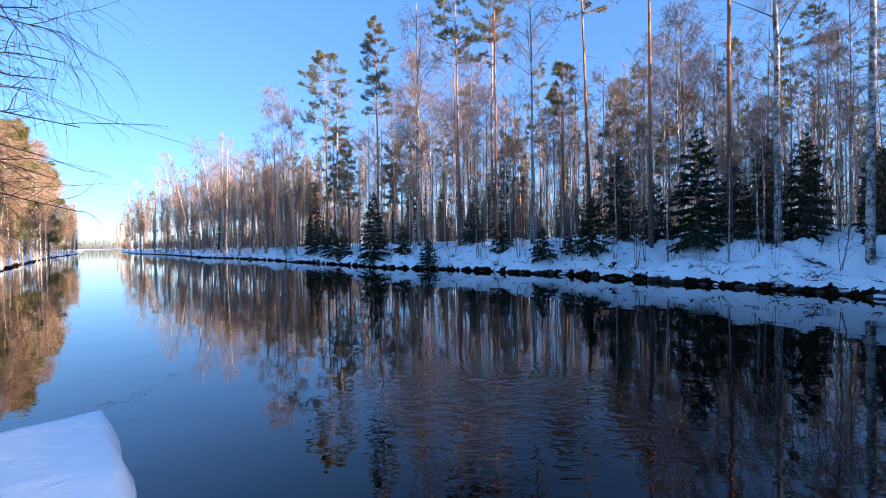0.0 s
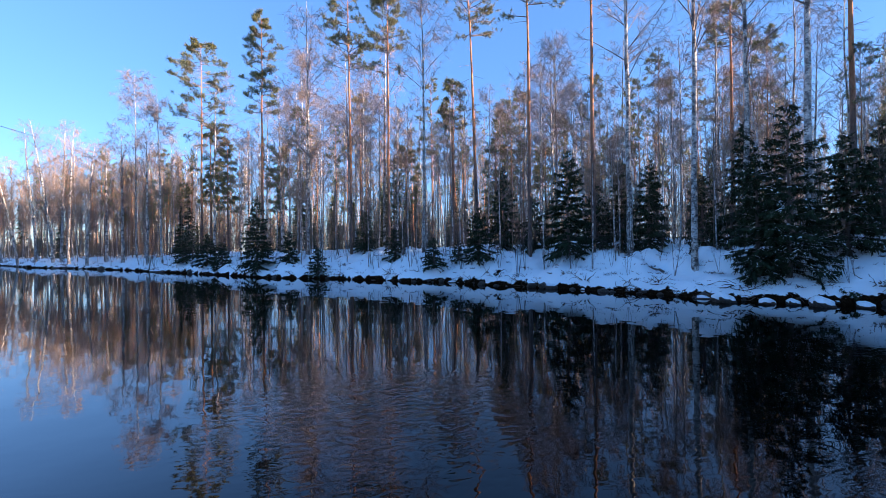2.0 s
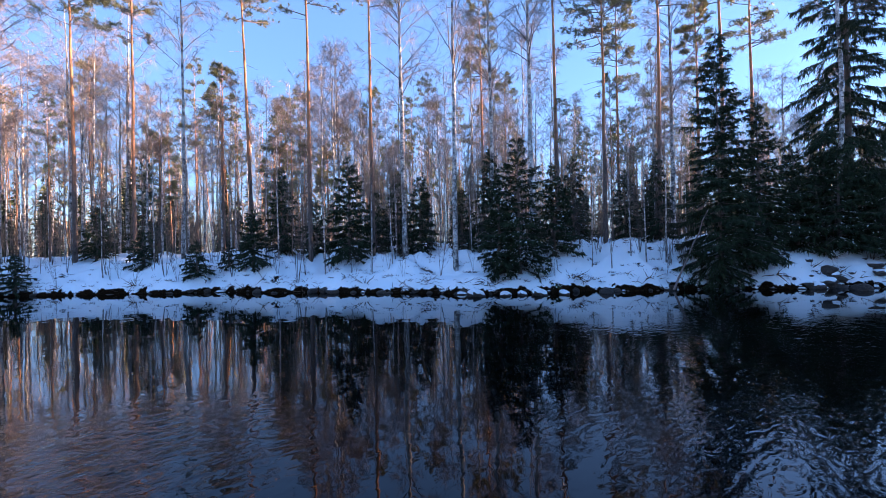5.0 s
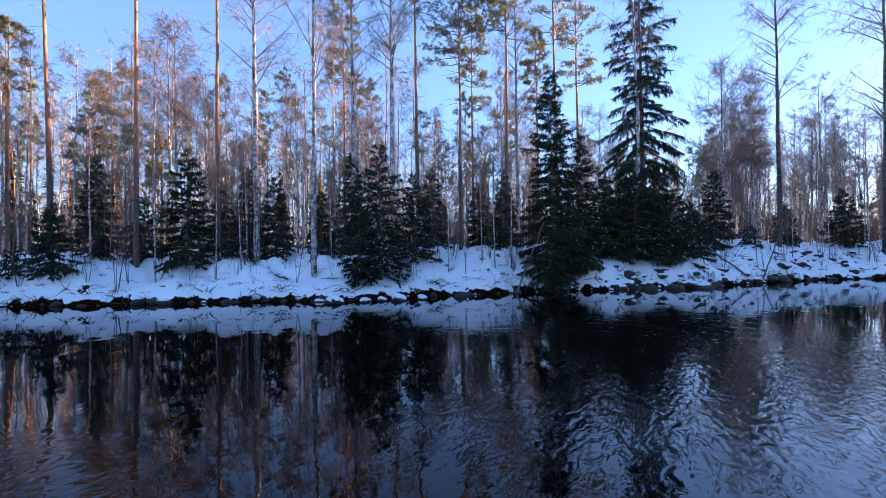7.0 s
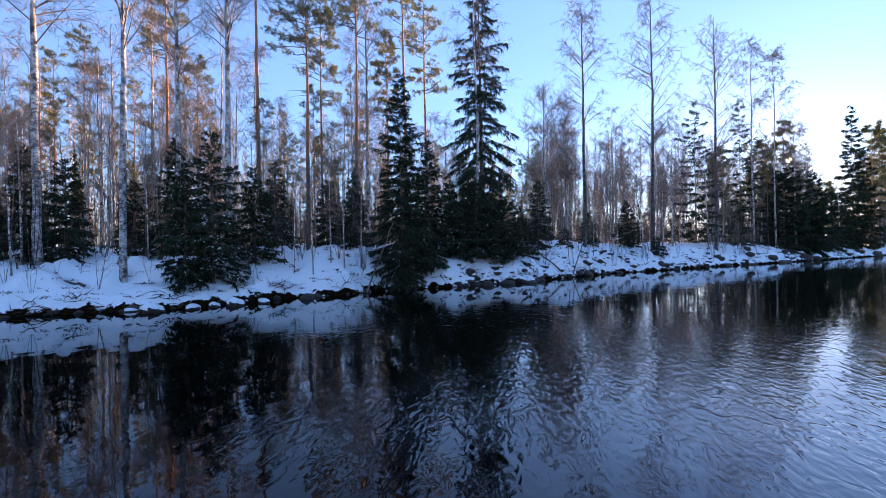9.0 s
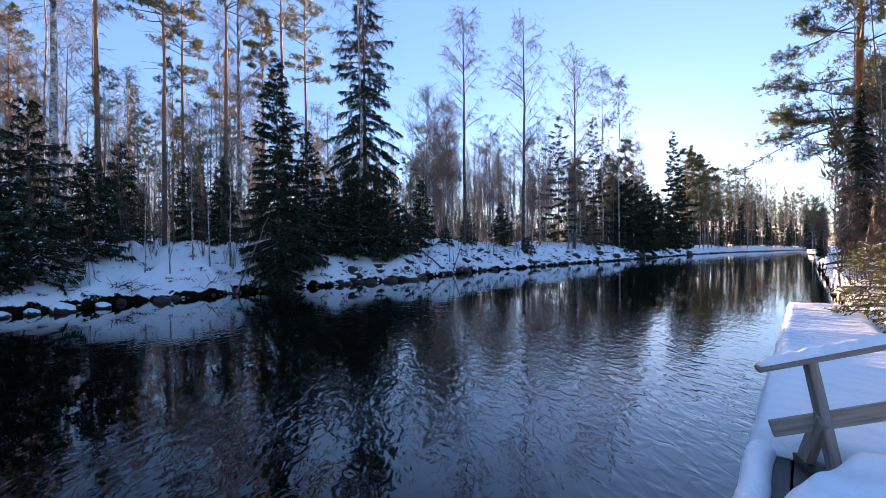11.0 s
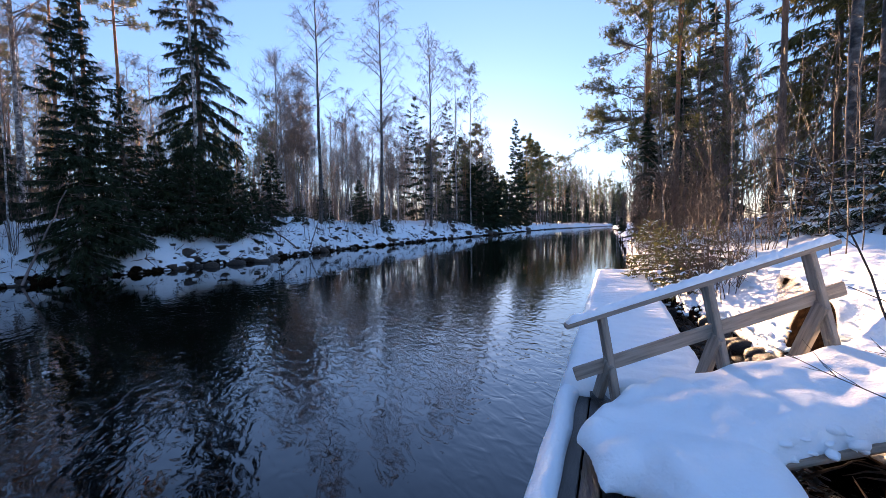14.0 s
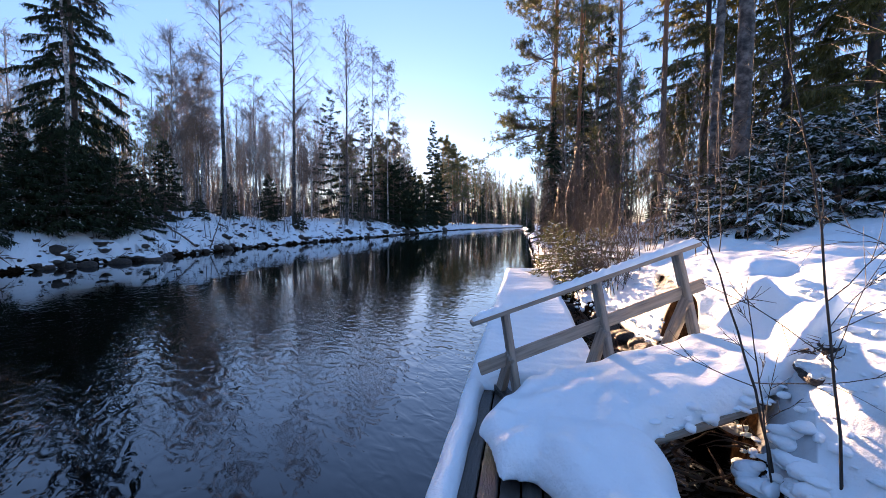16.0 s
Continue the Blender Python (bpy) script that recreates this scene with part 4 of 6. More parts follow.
far_spruce(-123.4, 8, height_for(-123.4, 8, 6.0), width=3.0, density=5, tooth=0.7, bw=0.16, whorl=0.8, per=6)
far_spruce(-124.2, 11, height_for(-124.2, 11, 5.2), width=2.8, density=5, tooth=0.7, bw=0.16, whorl=0.8, per=6)
far_pine(-122.8, 16, height_for(-122.8, 16, 6.2), crown=0.2, spread=2.4, limbs=50, flat=0.4, needle=0.45, per=9, tufts=14)

# generic trees deeper in the wood: a few models, set out many times
GEN = []
for k in range(5):
    GEN.append(tree("birch_tree", birch_meshes(300 + k, 15.5, 0.05 + 0.010 * k, 0.35 + 0.04 * k, 1.6 + 0.15 * k, 24, 8, 9, (0.01 * (k - 2), 0.012 * (k % 3 - 1)), tw=1.3), Matrix(), LB, "birch", "far bank birches", ("trunk", "crown")))
for k in range(4):
    GEN.append(tree("pine_tree", pine_meshes(320 + k, 15.0, 0.075, 0.52 + 0.06 * k, 1.8, 28, 9, 13, needle=0.21), Matrix(), "slim forest pine with a short green crown", "pine", "far bank pines", ("trunk", "crown")))
for k in range(3):
    GEN.append(tree("spruce_tree", spruce_meshes(340 + k, 8.0, 0.08, 1.2, 0.05, 0.46, 6, 7, bw=0.06), Matrix(), LS, "spruce", "far bank spruces", ("trunk", "crown")))


def tall(az):
    """Typical top of the wood behind, by angle: degrees of elevation."""
    return float(np.interp(az, [-138, -135, -131.5, -127.7, -120, -112, -104, -95, -85, -70, -55, -40, -20, 0, 12, 20, 27, 30, 33, 36, 37.5], [5.8, 7.0, 8.8, 10, 11, 13, 14, 15, 16, 18, 18.5, 18.5, 20, 19, 15, 12, 12, 10.5, 8, 6.3, 4.5]))


def clearing(az, d):
    """The lane in the wood at the bend through which the sun reaches the near bank."""
    p = polar(az, d)
    across = 0.509 * p[0] + 0.861 * p[1]
    return d > 45 and -9.0 < across < -3.3 and p[0] > 0


pick = np.random.default_rng(77)
first_use = [True] * len(GEN)


def place_generic(k, az, d, scale):
    m = stand(az, d, 0.0, pick.uniform(0, 360), scale)
    if first_use[k]:
        GEN[k].matrix_world = m
        first_use[k] = False
    else:
        copy_thing(GEN[k], m).scale = (scale, scale, scale)


def fill(n, az0, az1, b0, b1, power=1.0, birch=0.62, pine=0.88, lift=1.0):
    for _ in range(n):
        az = pick.uniform(az0, az1)
        back = b0 + (b1 - b0) * pick.uniform(0, 1) ** power
        d = float(shore(az)) + back
        kind = pick.uniform()
        el = tall(az) * pick.uniform(0.62, 1.08) * lift
        if clearing(az, d):
            el = min(el, 6.3)
        h = d * math.tan(radians(el))
        if kind < birch:
            k, base = int(pick.integers(0, 5)), 15.5
        elif kind < pine:
            k, base = 5 + int(pick.integers(0, 4)), 15.0
        else:
            k, base = 9 + int(pick.integers(0, 3)), 8.0
            h *= pick.uniform(0.3, 0.7)
        place_generic(k, az, d, min(1.5, max(0.35, h / base)))


fill(150, -95, 20, 5, 30, 1.0, 0.62, 0.94)
fill(58, -80, 14, 5, 20, 1.0, 0.92, 1.0, 1.32)
fill(72, -119, -92, 5, 40, 1.0, 0.95, 0.98)
fill(54, 18, 37, 4, 50, 0.9, 0.8, 0.97)
fill(40, -138, -127, 6, 45, 0.8, 0.3, 0.8)
fill(26, -125, -118, 6, 40, 1.0, 0.6, 0.85)


# ---- far woods as one mass ----
def woods(name, spots, label, seed):
    """spots: (angle, distance, height, kind), kind 0 birch, 1 pine, 2 spruce."""
    global RNG
    RNG = np.random.default_rng(seed)
    tr, tp, tw, nd, sp, br = (Builder() for _ in range(6))
    for az, d, h, kind in spots:
        p = polar(az, d)
        g = float(land(np.array([az]), np.array([d]), False)[0])
        b = np.array([p[0], p[1], g - 0.3])
        r = 0.0032 * h + (0.012 if kind >= 3 else 0.03)
        w = max(1.0, d / 38)
        top = b + np.array([RNG.normal() * 0.03 * h, RNG.normal() * 0.03 * h, h])
        path = np.stack([b, b + (top - b) * 0.5 + RNG.normal(size=3) * 0.1, top])
        (tp if kind == 1 else br if kind >= 3 else tr).tubes([path], [np.array([r, r * 0.7, 0.015])], 4)
        if kind == 0:
            n = 105
            s = RNG.uniform(0.35, 1.0, n)
            c = b + (top - b) * s[:, None]
            o = unit(radial(n) + np.array([0, 0, 1.1]) + RNG.normal(size=(n, 3)) * 0.3)
            ln = h * 0.16 * (1.15 - s)[:, None] * RNG.uniform(0.4, 1.3, (n, 1)) + 0.3
            tw.blades(c, c + o * ln, np.full(n, 0.035 * w))
            c2 = np.repeat(c + o * ln * 0.6, 2, 0)
            tw.blades(c2, c2 + unit(RNG.normal(size=(2 * n, 3)) + np.array([0, 0, 0.3])) * RNG.uniform(0.3, 0.8, (2 * n, 1)), np.full(2 * n, 0.018 * w))
        elif kind == 1:
            n = 34
            s = RNG.uniform(0.55, 1.0, n)
            c = b + (top - b) * s[:, None] + radial(n) * (h * 0.09 * (1.25 - s)[:, None] * RNG.uniform(0.3, 1.2, (n, 1)))
            needle_tufts(nd, c, unit(c - (b + top) / 2), 9, 0.5, 0.11)
        elif kind == 4:
            n = 46
            s = RNG.uniform(0.0, 1.0, n)
            c = b + (top - b) * s[:, None]
            o = unit(radial(n) + np.array([0, 0, 1.0]) + RNG.normal(size=(n, 3)) * 0.2)
            br.blades(c, c + o * RNG.uniform(0.8, 2.4, (n, 1)), RNG.uniform(0.12, 0.3, n))
        elif kind == 3:
            n = 26
            s = RNG.uniform(0.25, 1.0, n)
            c = b + (top - b) * s[:, None]
            o = unit(radial(n) + np.array([0, 0, 1.3]))
            br.blades(c, c + o * (h * 0.22 * (1.2 - s)[:, None] * RNG.uniform(0.5, 1.2, (n, 1))), np.full(n, 0.03 * w))
            c2 = np.repeat(c + o * 0.3, 2, 0)
            br.blades(c2, c2 + unit(RNG.normal(size=(2 * n, 3)) + np.array([0, 0, 0.6])) * RNG.uniform(0.25, 0.7, (2 * n, 1)), np.full(2 * n, 0.02 * w))
        else:
            n = 220
            s = RNG.uniform(0.06, 1.0, n)
            c = b + (top - b) * s[:, None]
            o = unit(radial(n) + np.array([0, 0, -0.25]))
            ln = h * 0.19 * (1.03 - s)[:, None] ** 0.9 * RNG.uniform(0.7, 1.2, (n, 1))
            sp.blades(c, c + o * ln, np.full(n, 0.30))
    t = thing(name, Matrix(), label, "woods", kind="stuff")
    for nm, bd, mt in (("trunks", tr, BIRCH_BARK), ("pine_trunks", tp, PINE_BARK), ("twigs", tw, TWIG), ("brush", br, SHRUB), ("pine_needles", nd, PINE_NEEDLE), ("spruce_needles", sp, SPRUCE_NEEDLE)):
        if bd.v:
            ob = child(nm, bd.mesh(nm, mt, nm.endswith("trunks")), t)
            tagged(ob, kind="stuff")


def spots(n, az0, az1, b0, b1, el, seed, mix=(0.45, 0.8)):
    g = np.random.default_rng(seed)
    out = []
    for _ in range(n):
        az = g.uniform(az0, az1)
        d = float(shore(az)) + b0 + (b1 - b0) * g.uniform() ** 1.0
        e = (el if el else tall(az)) * g.uniform(0.5, 0.98)
        if clearing(az, d):
            e = min(e, 6.0)
        u = g.uniform()
        kind = 0 if u < mix[0] else (1 if u < mix[1] else 2)
        out.append((az, d, max(2.5, d * math.tan(radians(e)) * (0.7 if kind == 2 else 1.0)), kind))
    return out


def thicket(n, az0, az1, b0, b1, h0, h1, seed):
    g = np.random.default_rng(seed)
    out = []
    for _ in range(n):
        az = g.uniform(az0, az1)
        out.append((az, float(shore(az)) + g.uniform(b0, b1), g.uniform(h0, h1), 3))
    return out


woods("far_woods", spots(440, -98, 24, 22, 80, 0, 1, (0.42, 0.8)) + spots(34, -122.5, -117, 14, 60, 0, 2, (0.4, 0.72)) + spots(60, -139, -122.5, 14, 70, 0, 24, (0.4, 0.72)) + spots(130, -119, -94, 8, 70, 0, 22, (0.95, 0.98)) + spots(170, 16, 37.6, 8, 60, 0, 3, (0.72, 0.97)), "mixed winter wood of bare birches and pines", 11)
woods("deep_woods", spots(330, -93, 30, 80, 190, 7.5, 21, (0.15, 0.6)) + spots(70, -138, -93, 90, 190, 4.5, 23, (0.5, 0.8)), "dark massed wood far behind the bank", 16)
woods("deep_brush", [(a, d + 45, h * 1.3, 4) for a, d, h, _ in thicket(620, -94, 34, 0, 110, 6.0, 11.0, 35) + thicket(330, -138, -92, 5, 90, 3.5, 6.5, 37)], "brown mass of leafless young trees in the wood", 18)
woods("undergrowth", thicket(950, -100, 24, 4.5, 45, 2.0, 7.0, 31) + thicket(420, -139, -96, 4, 60, 1.5, 5.5, 32) + thicket(480, 19, 37.9, 12, 60, 2.0, 5.5, 33), "brown leafless saplings and brush under the trees", 17)
woods("left_bank_woods", spots(40, 47, 75, 3, 30, 14, 4, (0.5, 0.8)) + spots(44, 40.9, 43, 2, 30, 5.5, 6, (0.9, 1.0)) + spots(60, 43, 48, 2, 25, 10.5, 7, (0.85, 1.0)), "sunlit birches and pines on the opposite bend", 12)
woods("left_bank_brush", thicket(420, 40.8, 60, 1, 25, 1.5, 6.0, 36), "brown brush along the opposite bend", 19)
woods("lake_shore_woods", [(a, 820 + 60 * (k % 3), 13 + (k * 7) % 6, 1 + (k % 2)) for k, a in enumerate(np.linspace(36.5, 41.5, 90))], "distant dark pine wood across the lake", 13)
woods("upstream_woods", spots(30, -119.6, -113, 12, 60, 10.5, 28, (0.2, 0.6)) + spots(190, -138.4, -126, 4, 60, 0, 8, (0.25, 0.7)), "backlit pines and birches at the river bend", 14)
woods("right_bank_woods", [(a, d, h, k) for a, d, h, k in [(-139.2 - 0.16 * i, 22 + (i * 37) % 31, 5 + (i * 13) % 10, (0, 1, 3, 3, 2, 1, 0)[i % 7]) for i in range(70)]] + [(-139.4 - 0.11 * i, 17 + (i * 29) % 16, 1.6 + (i * 7) % 5 * 0.7, 3) for i in range(80)], "tangled brush and young trees along the right bank", 20)
# the 75 to 160 degree stand is unseen, added for shade and reflection
woods("back_woods", spots(70, -200, -152, 18, 45, 17, 9, (0.15, 0.5)) + spots(60, 75, 160, 10, 40, 10, 10, (0.3, 0.7)), "dense near-bank spruce and pine wood, partly added out of view", 15)


# left bank: sunlit birch group and pines that stand out
for az_, d_, h_, kind_ in ((43.75, 98, 20, 0), (43.45, 99, 20, 0), (44.0, 97, 19, 0), (43.1, 112, 18, 0), (42.6, 125, 18, 0), (46.0, 70, 15.5, 0), (45.2, 76, 16.5, 1), (43.75, 108, 22, 0), (42.2, 145, 19, 0), (41.6, 170, 14, 0), (47.5, 66, 15, 0), (44.7, 82, 15.5, 0), (45.6, 73, 14, 0), (46.6, 66, 13, 0), (41.2, 195, 12, 0), (42.9, 118, 19, 1)):
    if kind_:
        tree("pine_tree", pine_meshes(400 + int(d_), h_, crown=0.12, spread=3.2, limbs=80, per=12, needle=0.75), stand(az_, d_), "sunlit green pine with a long crown", "pine", "left bank trees", ("trunk", "crown"))
    else:
        tree("birch_tree", birch_meshes(400 + int(d_), h_, crown=0.2, spread=3.0, tw=5.5, limbs=44, twigs=8, fine=6), stand(az_, d_), "sunlit white-stemmed birch on the far bend", "birch", "left bank trees", ("trunk", "crown"))


# ---- right bank: big pines, spruces, birches and brush ----
def near_tree(kind, az, d, meshes, label):
    names = {"pine": ("trunk", "crown"), "birch": ("trunk", "crown"), "spruce": ("trunk", "crown", "snow")}[kind]
    return tree(kind + "_tree", meshes, stand(az, d), label, kind, "right bank trees", names)


near_tree("pine", -140.7, 30, pine_meshes(501, 21, 0.24, 0.28, 5.4, 70, 95, 14, (-0.03, 0.02), 14, 0.0, 0.2, 11), "large pine with reddish trunk and drooping side boughs")
near_tree("pine", -143.8, 26, pine_meshes(502, 19, 0.15, 0.25, 2.8, 48, 26, 11, needle=0.19, sub=7), "pine with slim trunk and golden lit needles")
near_tree("pine", -148.2, 24, pine_meshes(503, 19, 0.14, 0.25, 2.7, 48, 26, 11, needle=0.18, sub=7), "pine with slim trunk and golden lit needles")
near_tree("pine", -146.0, 34, pine_meshes(504, 21, 0.14, 0.2, 2.8, 50, 26, 11, needle=0.2, sub=7), "pine with slim trunk and golden lit needles")
near_tree("pine", -153.0, 17, pine_meshes(505, 17, 0.11, 0.5, 1.8, 40, 10, 14), "slim reddish pine behind the snowy slope")
near_tree("spruce", -157.4, 22, spruce_meshes(506, 17, 0.2, 3.0, 0.1, 0.55, 8, 13, 0.8, tooth=0.32, bw=0.055, needle=SUNLIT_SPRUCE_NEEDLE, ragged=0.45), "tall spruce with drooping boughs and needles coloured sunlit olive")
near_tree("spruce", -164.5, 20, spruce_meshes(507, 16, 0.2, 3.0, 0.1, 0.55, 8, 13, 0.8, tooth=0.32, bw=0.055, needle=SUNLIT_SPRUCE_NEEDLE, ragged=0.45), "tall spruce with drooping boughs and needles coloured sunlit olive")
near_tree("spruce", -170.5, 17, spruce_meshes(508, 15, 0.2, 3.0, 0.1, 0.55, 8, 13, 0.8, tooth=0.32, bw=0.055, needle=SUNLIT_SPRUCE_NEEDLE, ragged=0.45), "tall spruce with drooping boughs and needles coloured sunlit olive")
near_tree("birch", -158.2, 13.5, birch_meshes(509, 16, 0.13, 0.5, 2.0, 24, bark=SHADED_BIRCH_BARK), "birch trunk at the edge of the slope, coloured shaded grey")
near_tree("birch", -160.1, 12.0, birch_meshes(510, 17, 0.19, 0.55, 2.0, 24, bark=SHADED_BIRCH_BARK), "thick birch trunk coloured shaded grey, with dark patches")
for k, (a_, d_, h_, w_) in enumerate(((-159.5, 11.5, 1.6, 1.3), (-162.0, 10.6, 1.6, 1.3), (-165.0, 11.6, 2.0, 1.5), (-168.0, 11.0, 1.8, 1.4), (-171.0, 12, 2.1, 1.5), (-155.5, 13.5, 1.7, 1.2), (-174.0, 11.5, 2.0, 1.5), (-163.5, 13.0, 2.4, 1.6), (-169.5, 13.5, 2.6, 1.6))):
    near_tree("spruce", a_, d_, spruce_meshes(520 + k, h_, 0.05, w_, 0.02, 0.30, 7, 11, 0.5, snow=1.0, tooth=0.24, bw=0.05), "low young spruce loaded with fresh snow")

LSH = "bare brown brush of thin upright stems"
for k, (a_, d_, h_, n_) in enumerate(((-139.6, 26, 4.0, 10), (-141.3, 26, 5.0, 10), (-143.0, 21, 4.0, 10), (-144.5, 15, 2.4, 9), (-145.5, 20, 5.5, 10), (-146.8, 13, 2.0, 10), (-148.0, 16, 5.5, 10), (-149.0, 10.5, 1.1, 8), (-150.3, 14, 5.0, 10), (-151.5, 11, 1.5, 7), (-152.5, 15, 5.0, 10), (-154.2, 12, 4.2, 8), (-156, 14, 4.8, 8), (-157.5, 11, 3.5, 6), (-143.8, 30, 6, 12), (-141.9, 36, 6, 12), (-147.2, 25, 7, 10), (-149.4, 22, 7, 10), (-151, 24, 7, 10), (-138.9, 34, 4, 10), (-143.0, 12.6, 1.3, 6), (-144.6, 10.8, 1.3, 6), (-146.6, 9.6, 1.3, 6), (-148.2, 9.0, 1.1, 6), (-140.6, 24, 2.2, 10))):
    tree("willow_shrub", shrub_meshes(560 + k, h_, n_, 0.6, 10, SHRUB, 0.011, 6), stand(a_, d_), LSH, "shrub", "right bank brush", ("stem_clump",))
for k, (a_, d_, h_, w_) in enumerate(((-142.1, 13.0, 1.5, 0.9), (-143.4, 11.6, 1.3, 0.85), (-144.6, 10.6, 0.8, 0.7), (-146.5, 11.4, 1.0, 0.7), (-140.9, 15.5, 1.6, 0.9))):
    near_tree("spruce", a_, d_, spruce_meshes(590 + k, h_, 0.03, w_, 0.02, 0.26, 6, 8, 0.3, snow=0.45, needle=JUNIPER_NEEDLE, tooth=0.2, bw=0.035), "yellowish young spruce bush dusted with snow")


# ---- dock, gangway and railing ----
DOCK_O, DOCK_DIR = Vector((-3.14, 4.33, 0)), math.atan2(-0.735, 0.678)
DOCK = Matrix.Translation(DOCK_O) @ Matrix.Rotation(DOCK_DIR, 4, "Z") @ Matrix.Diagonal((1, -1, 1, 1))  # u along, v away from the river


def dock_point(u, v, z):
    c, s = math.cos(DOCK_DIR), math.sin(DOCK_DIR)
    return Vector((DOCK_O.x + c * u + s * v, DOCK_O.y + s * u - c * v, z))


def beam(bm, a, b, w, h, up=Vector((0, 0, 1)), bevel=0.006):
    """A sawn plank from a to b, w across and h in the up direction."""
    a, b = Vector(a), Vector(b)
    x = (b - a).normalized()
    y = up.cross(x).normalized()
    z = x.cross(y)
    m = Matrix((x, y, z)).transposed().to_4x4()
    m.translation = (a + b) / 2
    r = bmesh.ops.create_cube(bm, size=1, matrix=m @ Matrix.Diagonal(((b - a).length, w, h, 1)))
    es = list({e for v in r["verts"] for e in v.link_edges})
    bmesh.ops.bevel(bm, geom=es, offset=bevel, segments=2, affect="EDGES")


def plank(name, a, b, w, h, mt, parent, label="", up=Vector((0, 0, 1))):
    bm = bmesh.new()
    beam(bm, (0, 0, 0), (( Vector(b) - Vector(a)).length, 0, 0), w, h)
    a, b = Vector(a), Vector(b)
    x = (b - a).normalized()
    y = up.cross(x).normalized()
    z = x.cross(y)
    m = Matrix((x, y, z)).transposed().to_4x4()
    m.translation = a
    ob = part(name, bm, mt, parent, label)
    ob.matrix_parent_inverse = parent.matrix_world.inverted()
    ob.matrix_basis = m
    return ob


dock = thing("dock", Matrix(), "long low wooden dock buried under smooth snow", "dock")
for k in range(10):
    v = 0.07 + k * 0.14
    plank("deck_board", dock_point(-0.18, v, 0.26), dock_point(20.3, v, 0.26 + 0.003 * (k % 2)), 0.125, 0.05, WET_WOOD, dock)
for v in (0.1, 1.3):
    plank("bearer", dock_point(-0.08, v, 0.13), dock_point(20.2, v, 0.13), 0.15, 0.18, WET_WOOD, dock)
for k in range(8):
    for v in (0.2, 1.2):
        c = dock_point(0.5 + 2.75 * k, v, 0)
        bm = bmesh.new()
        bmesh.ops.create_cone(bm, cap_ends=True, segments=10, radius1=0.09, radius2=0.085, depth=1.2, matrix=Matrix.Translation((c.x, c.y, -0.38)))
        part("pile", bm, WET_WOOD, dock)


def sheet(name, nu, nv, fn, mt, label, thick=0.0):
    """A grid surface from fn(i, j in 0..1) with its underside closed by a rim."""
    us, vs = np.linspace(0, 1, nu), np.linspace(0, 1, nv)
    top = [[fn(a, b) for b in vs] for a in us]
    v = [p[0] for row in top for p in row] + [p[1] for row in top for p in row]
    n = nu * nv
    f = []
    for i in range(nu - 1):
        for j in range(nv - 1):
            q = [i * nv + j, i * nv + j + 1, (i + 1) * nv + j + 1, (i + 1) * nv + j]
            f.append(q)
            f.append([k + n for k in reversed(q)])
    ring = [i * nv for i in range(nu)] + [(nu - 1) * nv + j for j in range(1, nv)] + [i * nv + nv - 1 for i in range(nu - 2, -1, -1)] + [j for j in range(nv - 2, 0, -1)]
    for k in range(len(ring)):
        a, b = ring[k], ring[(k + 1) % len(ring)]
        f.append([b, a, a + n, b + n])
    ob = new(name, mesh(name, v, f, mt))
    bm = bmesh.new()
    bm.from_mesh(ob.data)
    bmesh.ops.recalc_face_normals(bm, faces=bm.faces)
    bm.to_mesh(ob.data)
    bm.free()
    ob.data.polygons.foreach_set("use_smooth", [True] * len(ob.data.polygons))
    return tagged(ob, label, "snow", kind="stuff")


def soft(x, a, b):
    t = min(1.0, max(0.0, (x - a) / (b - a)))
    return t * t * (3 - 2 * t)


def n2(x, y, s, seed=0.0):
    return noise.noise((x / s + seed, y / s - seed, seed))


def dock_snow(u0, u1, v0, v1, nu, nv, thick, seed, wave=0.0, edge=0.12, name="dock_snow", label="smooth deep snow lying on the dock", lip=1.0):
    def fn(a, b):
        u, v = u0 + (u1 - u0) * a, v0 + (v1 - v0) * b
        e = min((u - u0) / edge, (u1 - u) / 0.12, (v - v0) / (edge * 0.85), (v1 - v) / (edge * 0.85))
        e = min(1.0, max(0.0, e))
        h = thick * (math.sqrt(1 - (1 - e) ** 2) * 0.95 + 0.02)
        h += e * (0.035 * n2(u, v, 0.9, seed) + 0.012 * n2(u, v, 0.25, seed + 3))
        h += e * wave * 0.008 * math.sin(u * 24 + 4 * n2(u, v, 0.8, seed))
        ov = 0.05 * (1 - e) * lip
        uu = u + (ov if a > 0.5 else -ov) * 0.6 + 0.03 * n2(u, v, 0.4, 9) * (1 - e)
        vv = v + ((0.05 if b > 0.5 else -0.05) + 0.04 * n2(u, v, 0.5, 4)) * (1 - e) * lip
        return tuple(dock_point(uu, vv, 0.29 + h)), tuple(dock_point(uu, vv, 0.286))
    return sheet(name, nu, nv, fn, SNOW, label)


dock_snow(-0.18, 5.2, 0.02, 1.38, 96, 34, 0.18, 1.0, edge=0.06)
dock_snow(10.0, 20.3, 0.02, 1.38, 330, 28, 0.20, 5.0, 1.0)
dock_snow(5.1, 10.06, 0.0, 0.15, 160, 12, 0.10, 2.0, 0.0, 0.12, "edge_snow", "narrow ridge of snow along the dock's edge", 0.45)

# the gangway from the dock up to the bank, parallel to its railing
G0, G1 = Vector((3.22, -3.12, 0.40)), Vector((2.25, -5.15, 0.85))
gdir = (G1 - G0)
gdir.z = 0
glen = gdir.length
gdir.normalize()
gside = Vector((gdir.y, -gdir.x, 0))
if gside.x > 0:
    gside = -gside


